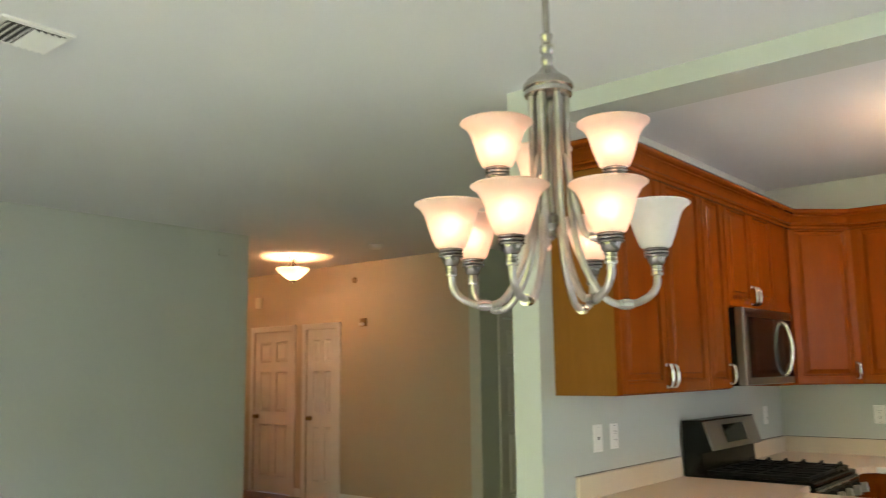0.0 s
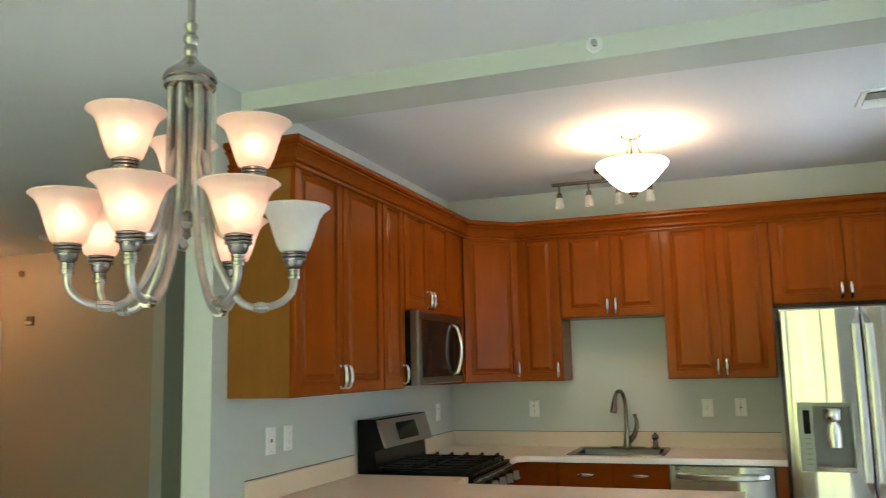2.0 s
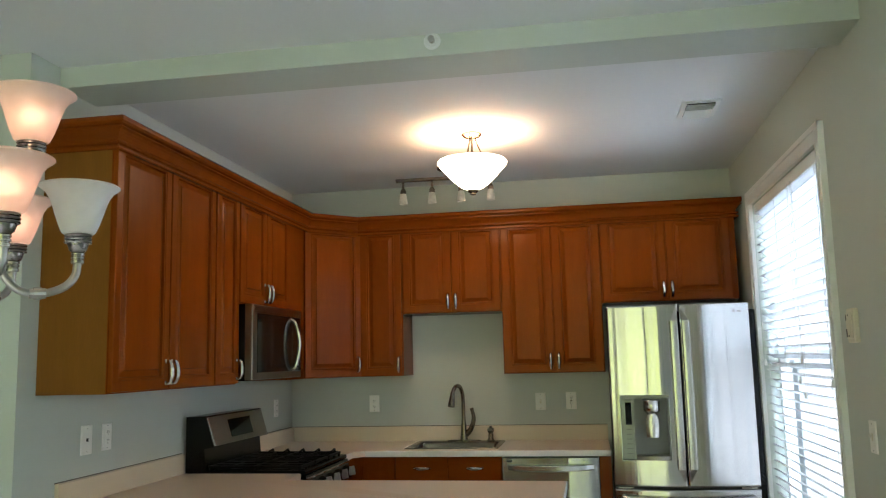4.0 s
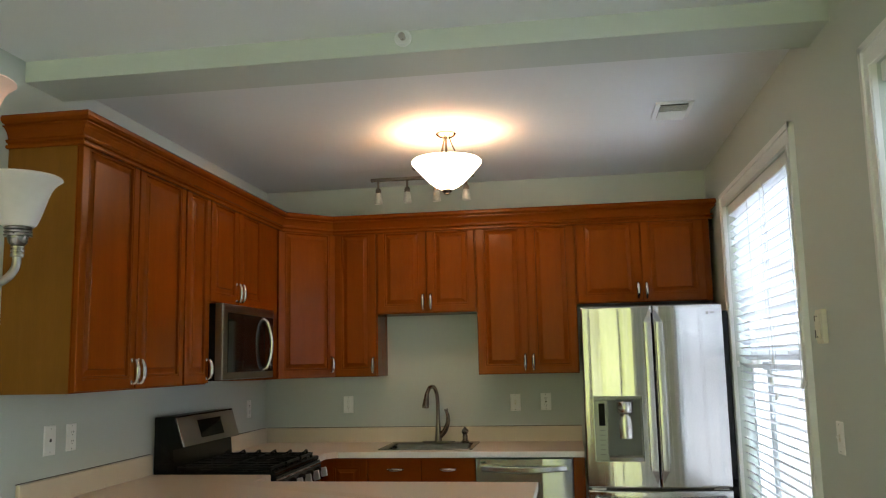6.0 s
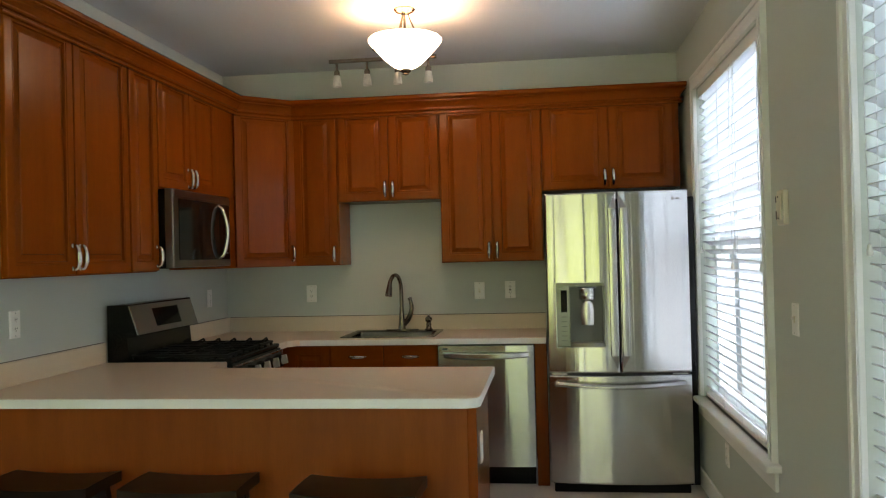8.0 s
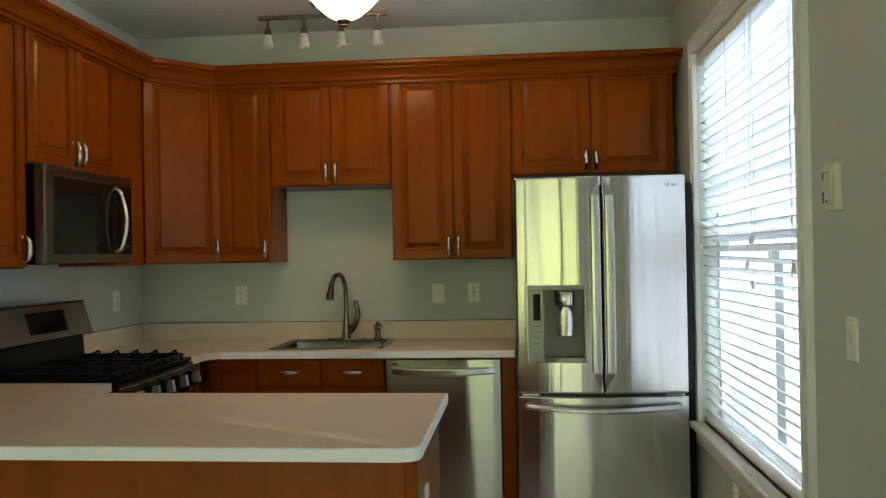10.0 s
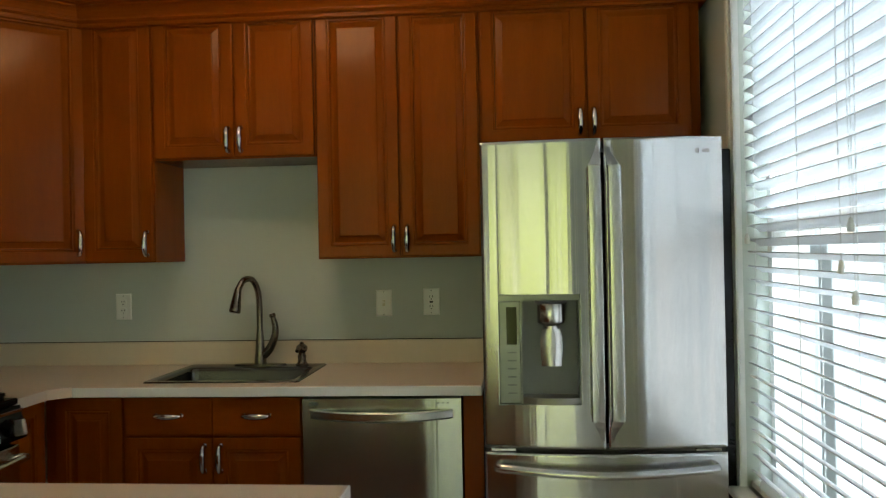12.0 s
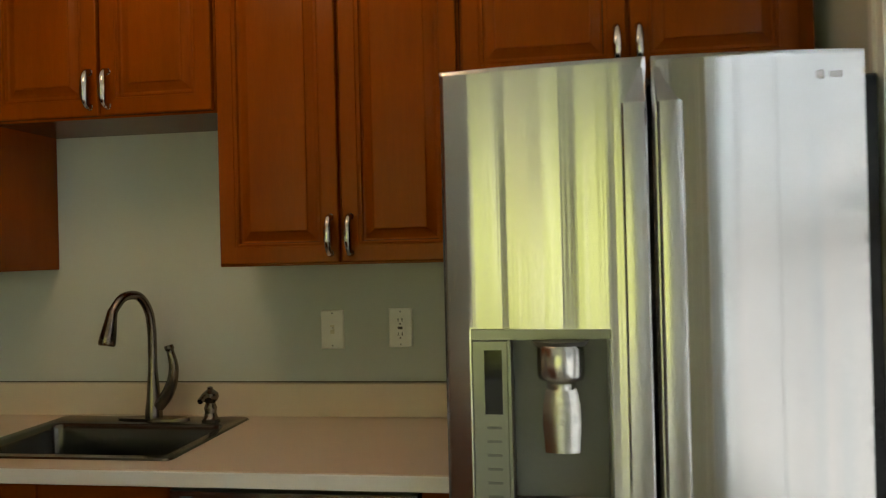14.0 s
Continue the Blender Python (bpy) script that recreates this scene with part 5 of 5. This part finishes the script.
part("core", lathe([(0.0, 0.382), (0.012, 0.381), (0.015, 0.36), (0.006, 0.345), (0.006, 0.17), (0.012, 0.165), (0.014, 0.150), (0.006, 0.140), (0.008, 0.128), (0.0, 0.120)], 16), NICKEL, ch, smooth=True)


def shade_mesh(s=0.88):
    prof = [(0.36, 0.0), (0.42, 0.04), (0.50, 0.19), (0.59, 0.40), (0.66, 0.58), (0.735, 0.74), (0.83, 0.86), (0.94, 0.93), (1.0, 0.965), (0.995, 0.985)]
    prof = [(a * 0.071 * s, b * 0.091 * s) for a, b in prof]
    return lathe(prof + [(a - 0.003, b + 0.002) for a, b in prof[::-1]], 28)


def arm(parent, ang, radius, z_cup, z_low, z_top, lit, r0=0.031):
    ca, sa = math.cos(radians(ang)), math.sin(radians(ang))
    P = lambda r, z: (r * ca, r * sa, z)
    pts = [P(r0, z_top), P(r0, z_top - 0.12), P(r0 + 0.004, z_low + 0.15), P(r0 + 0.022, z_low + 0.07), P(r0 + (radius - r0) * 0.38, z_low + 0.012), P(r0 + (radius - r0) * 0.62, z_low), P(r0 + (radius - r0) * 0.86, z_low + 0.010), P(radius - 0.003, z_low + 0.030), P(radius, z_cup)]
    a = part("arm", tube(smooth_path(pts, 5), 0.0064, 10), PALE_NICKEL, parent, smooth=True)
    rc = r0 + (radius - r0) * 0.62
    for q0, q1, rr in ((-0.012, 0.012, 0.0082), (-0.006, 0.006, 0.0098)):
        part("collar", tube([P(rc + q0, z_low + 0.0003), P(rc + q1, z_low + 0.0008)], rr, 12), SILVER, a, "bright turned collar", smooth=True)
    nk = [(0.0, -0.004), (0.0095, -0.004)]
    for k in range(3):
        nk += [(0.0105, -0.002 + 0.006 * k), (0.0105, 0.001 + 0.006 * k), (0.0085, 0.002 + 0.006 * k), (0.0085, 0.0035 + 0.006 * k)]
    part("neck", lathe([(q, z_cup + z) for q, z in nk + [(0.0, 0.0155)]], 16, radius * ca, radius * sa), NICKEL, a, smooth=True)
    cu = [(0.0, 0.014), (0.010, 0.014), (0.014, 0.018), (0.0165, 0.028)]
    for k in range(3):
        cu += [(0.0205, 0.0285 + 0.0055 * k), (0.0215, 0.0305 + 0.0055 * k), (0.0205, 0.0325 + 0.0055 * k), (0.0175, 0.0330 + 0.0055 * k)]
    cu = [(q, z_cup + z) for q, z in cu + [(0.0, 0.0455)]]
    part("cup", lathe(cu, 18, radius * ca, radius * sa), PEWTER, a, "ribbed dark pewter cup", smooth=True)
    sh = part("shade", shade_mesh(), SHADE if lit else SHADE_OFF, a, "glowing frosted glass bell shade" if lit else "unlit frosted white glass bell shade", smooth=True)
    sh.location = (radius * ca, radius * sa, z_cup + 0.044)
    bb = [(0.0, 0.104), (0.009, 0.102), (0.016, 0.096), (0.019, 0.086), (0.016, 0.076), (0.010, 0.069), (0.0, 0.067)]
    part("bulb", lathe([(q, z_cup + z) for q, z in bb], 14, radius * ca, radius * sa), BULB if lit else SPOTGLASS, a, smooth=True)
    part("socket", lathe([(q, z_cup + z) for q, z in ((0.0, 0.0675), (0.008, 0.0675), (0.009, 0.064), (0.009, 0.046))], 12, radius * ca, radius * sa), PLASTIC, a, smooth=True)


for k, bend in enumerate((1, -9, 0, -2, 19, 6)):
    arm(ch, -79.2 + 60 * k + bend, 0.180, 0.062, 0.008, 0.384, k != 2)
for k in range(3):
    arm(ch, 132.4 + 120 * k, 0.116, 0.194, 0.122, 0.384, True, r0=0.020)


# ---- hall ----
def panel_door(parent, w, h, knob_x, mat):
    """A six-panel slab facing -y, its lower left corner at the origin."""
    bm = bmesh.new()
    s, m_ = 0.105, 0.09
    xs = [0, s, (w - m_) / 2, (w + m_) / 2, w - s, w]
    zs = [0, 0.20, 0.84, 1.00, 1.50, 1.62, h - 0.12, h]
    zs = [z * h / 2.0 if z < h - 0.13 else z for z in zs]
    holes = []
    for i in (1, 3):
        for k in (1, 3, 5):
            holes.append((xs[i], xs[i + 1], zs[k], zs[k + 1]))
    for i in range(5):
        for k in range(7):
            q = (xs[i], xs[i + 1], zs[k], zs[k + 1])
            if q in holes:
                rings_into(bm, q[0], q[2], q[1], q[3], [(0, -0.035), (0.012, -0.019), (0.022, -0.019), (0.045, -0.031)])
            else:
                bm.faces.new([bm.verts.new(p) for p in ((q[0], -0.035, q[2]), (q[1], -0.035, q[2]), (q[1], -0.035, q[3]), (q[0], -0.035, q[3]))])
    bmesh.ops.remove_doubles(bm, verts=bm.verts[:], dist=1e-5)
    box_into(bm, 0, -0.0182, 0, w, 0, h)
    d = part("slab", bm, mat, parent)
    kn = bmesh.new()
    tube([(knob_x, -0.035, 0.93), (knob_x, -0.041, 0.93), (knob_x, -0.043, 0.93), (knob_x, -0.070, 0.93), (knob_x, -0.075, 0.93), (knob_x, -0.095, 0.93), (knob_x, -0.102, 0.93)], [0.030, 0.030, 0.011, 0.011, 0.024, 0.027, 0.016], 16, kn)
    part("door_knob", kn, BRASS, d, "aged brass knob", smooth=True)
    return d


def hall_door(name, hole, knob_side, label):
    x0, x1, z0, z1 = hole
    d = tagged(new(name), label, "door", kind="structure")
    cs = bmesh.new()
    y = 7.05
    for b in ((x0 - 0.07, z0, x0, z1 + 0.07), (x1, z0, x1 + 0.07, z1 + 0.07), (x0, z1, x1, z1 + 0.07)):
        box_into(cs, b[0], y - 0.017, b[1], b[2], y, b[3])
    box_into(cs, x0 - 0.07, y - 0.024, z1 + 0.052, x1 + 0.07, y - 0.017, z1 + 0.07)
    part("casing", cs, DOORPAINT, d)
    s = panel_door(d, x1 - x0 - 0.008, z1 - 0.015, 0.065 if knob_side == "l" else x1 - x0 - 0.073, DOORPAINT)
    s.matrix_basis = pose(x0 + 0.004, y + 0.042, 0.010)
    part("jamb", block(x0, y + 0.044, z1 - 0.004, x1, y + 0.12, z1), DOORPAINT, d)
    return d


hall_door("door_1", HD1, "l", "white six-panel hall door in a moulded frame")
hall_door("door_2", HD2, "l", "narrow white six-panel closet door")
d3 = tagged(new("door_3"), "white hall door seen edge-on in its frame", "door", kind="structure")
cs = bmesh.new()
for b in ((HD3[0] - 0.07, 0, HD3[0], 2.10), (HD3[1], 0, HD3[1] + 0.07, 2.10), (HD3[0], 2.03, HD3[1], 2.10)):
    box_into(cs, -3.15, b[0], b[1], -3.133, b[2], b[3])
part("casing", cs, DOORPAINT, d3)
s = panel_door(d3, 0.75, 2.01, 0.68, DOORPAINT)
s.matrix_basis = pose(-3.20, 7.425, 0.010, 0, 0, 90)
for z in (0.22, 1.02, 1.80):
    part("hinge", block(-3.166, 7.424, z, -3.152, 7.437, z + 0.09), BRASS, d3)

al = thing("alarm_strobe", pose(-4.825, 7.05, 2.045), "small fire alarm strobe on the hall wall", "alarm")
part("base", block(-0.042, -0.030, -0.048, 0.042, 0.0, 0.048, 0.006), BRASS, al)
part("lens", block(-0.034, -0.055, -0.036, 0.034, -0.030, -0.004, 0.006), PLASTIC, al)
sn = thing("wall_sensor", pose(-4.985, 7.05, 2.545), "small round sensor on the hall wall", "sensor")
o = part("dome", lathe([(0.035, 0.0), (0.033, 0.018), (0.018, 0.03), (0.0, 0.032)], 18), BRASS, sn, smooth=True)
o.matrix_basis = pose(0, 0, 0, 90)
cb = thing("door_chime", pose(-6.77, 7.05, 2.385), "small ivory chime box on the hall wall", "chime")
part("box", block(-0.06, -0.04, -0.07, 0.06, 0.0, 0.07, 0.006), IVORY, cb)
sd2 = thing("smoke_detector", pose(-3.81, 6.22, CEIL), "round white smoke detector on the hall ceiling", "smoke detector")
part("case", lathe([(0.0, -0.042), (0.045, -0.042), (0.06, -0.034), (0.07, -0.012), (0.072, 0.0)], 28), PLASTIC, sd2, smooth=True)
ws = thing("wall_sensor", pose(WEST, 4.72, 2.56, 0, 0, 90), "small sage sensor near the ceiling", "sensor")
part("case", block(-0.05, -0.03, -0.03, 0.05, 0.0, 0.03, 0.006), PAINT, ws)
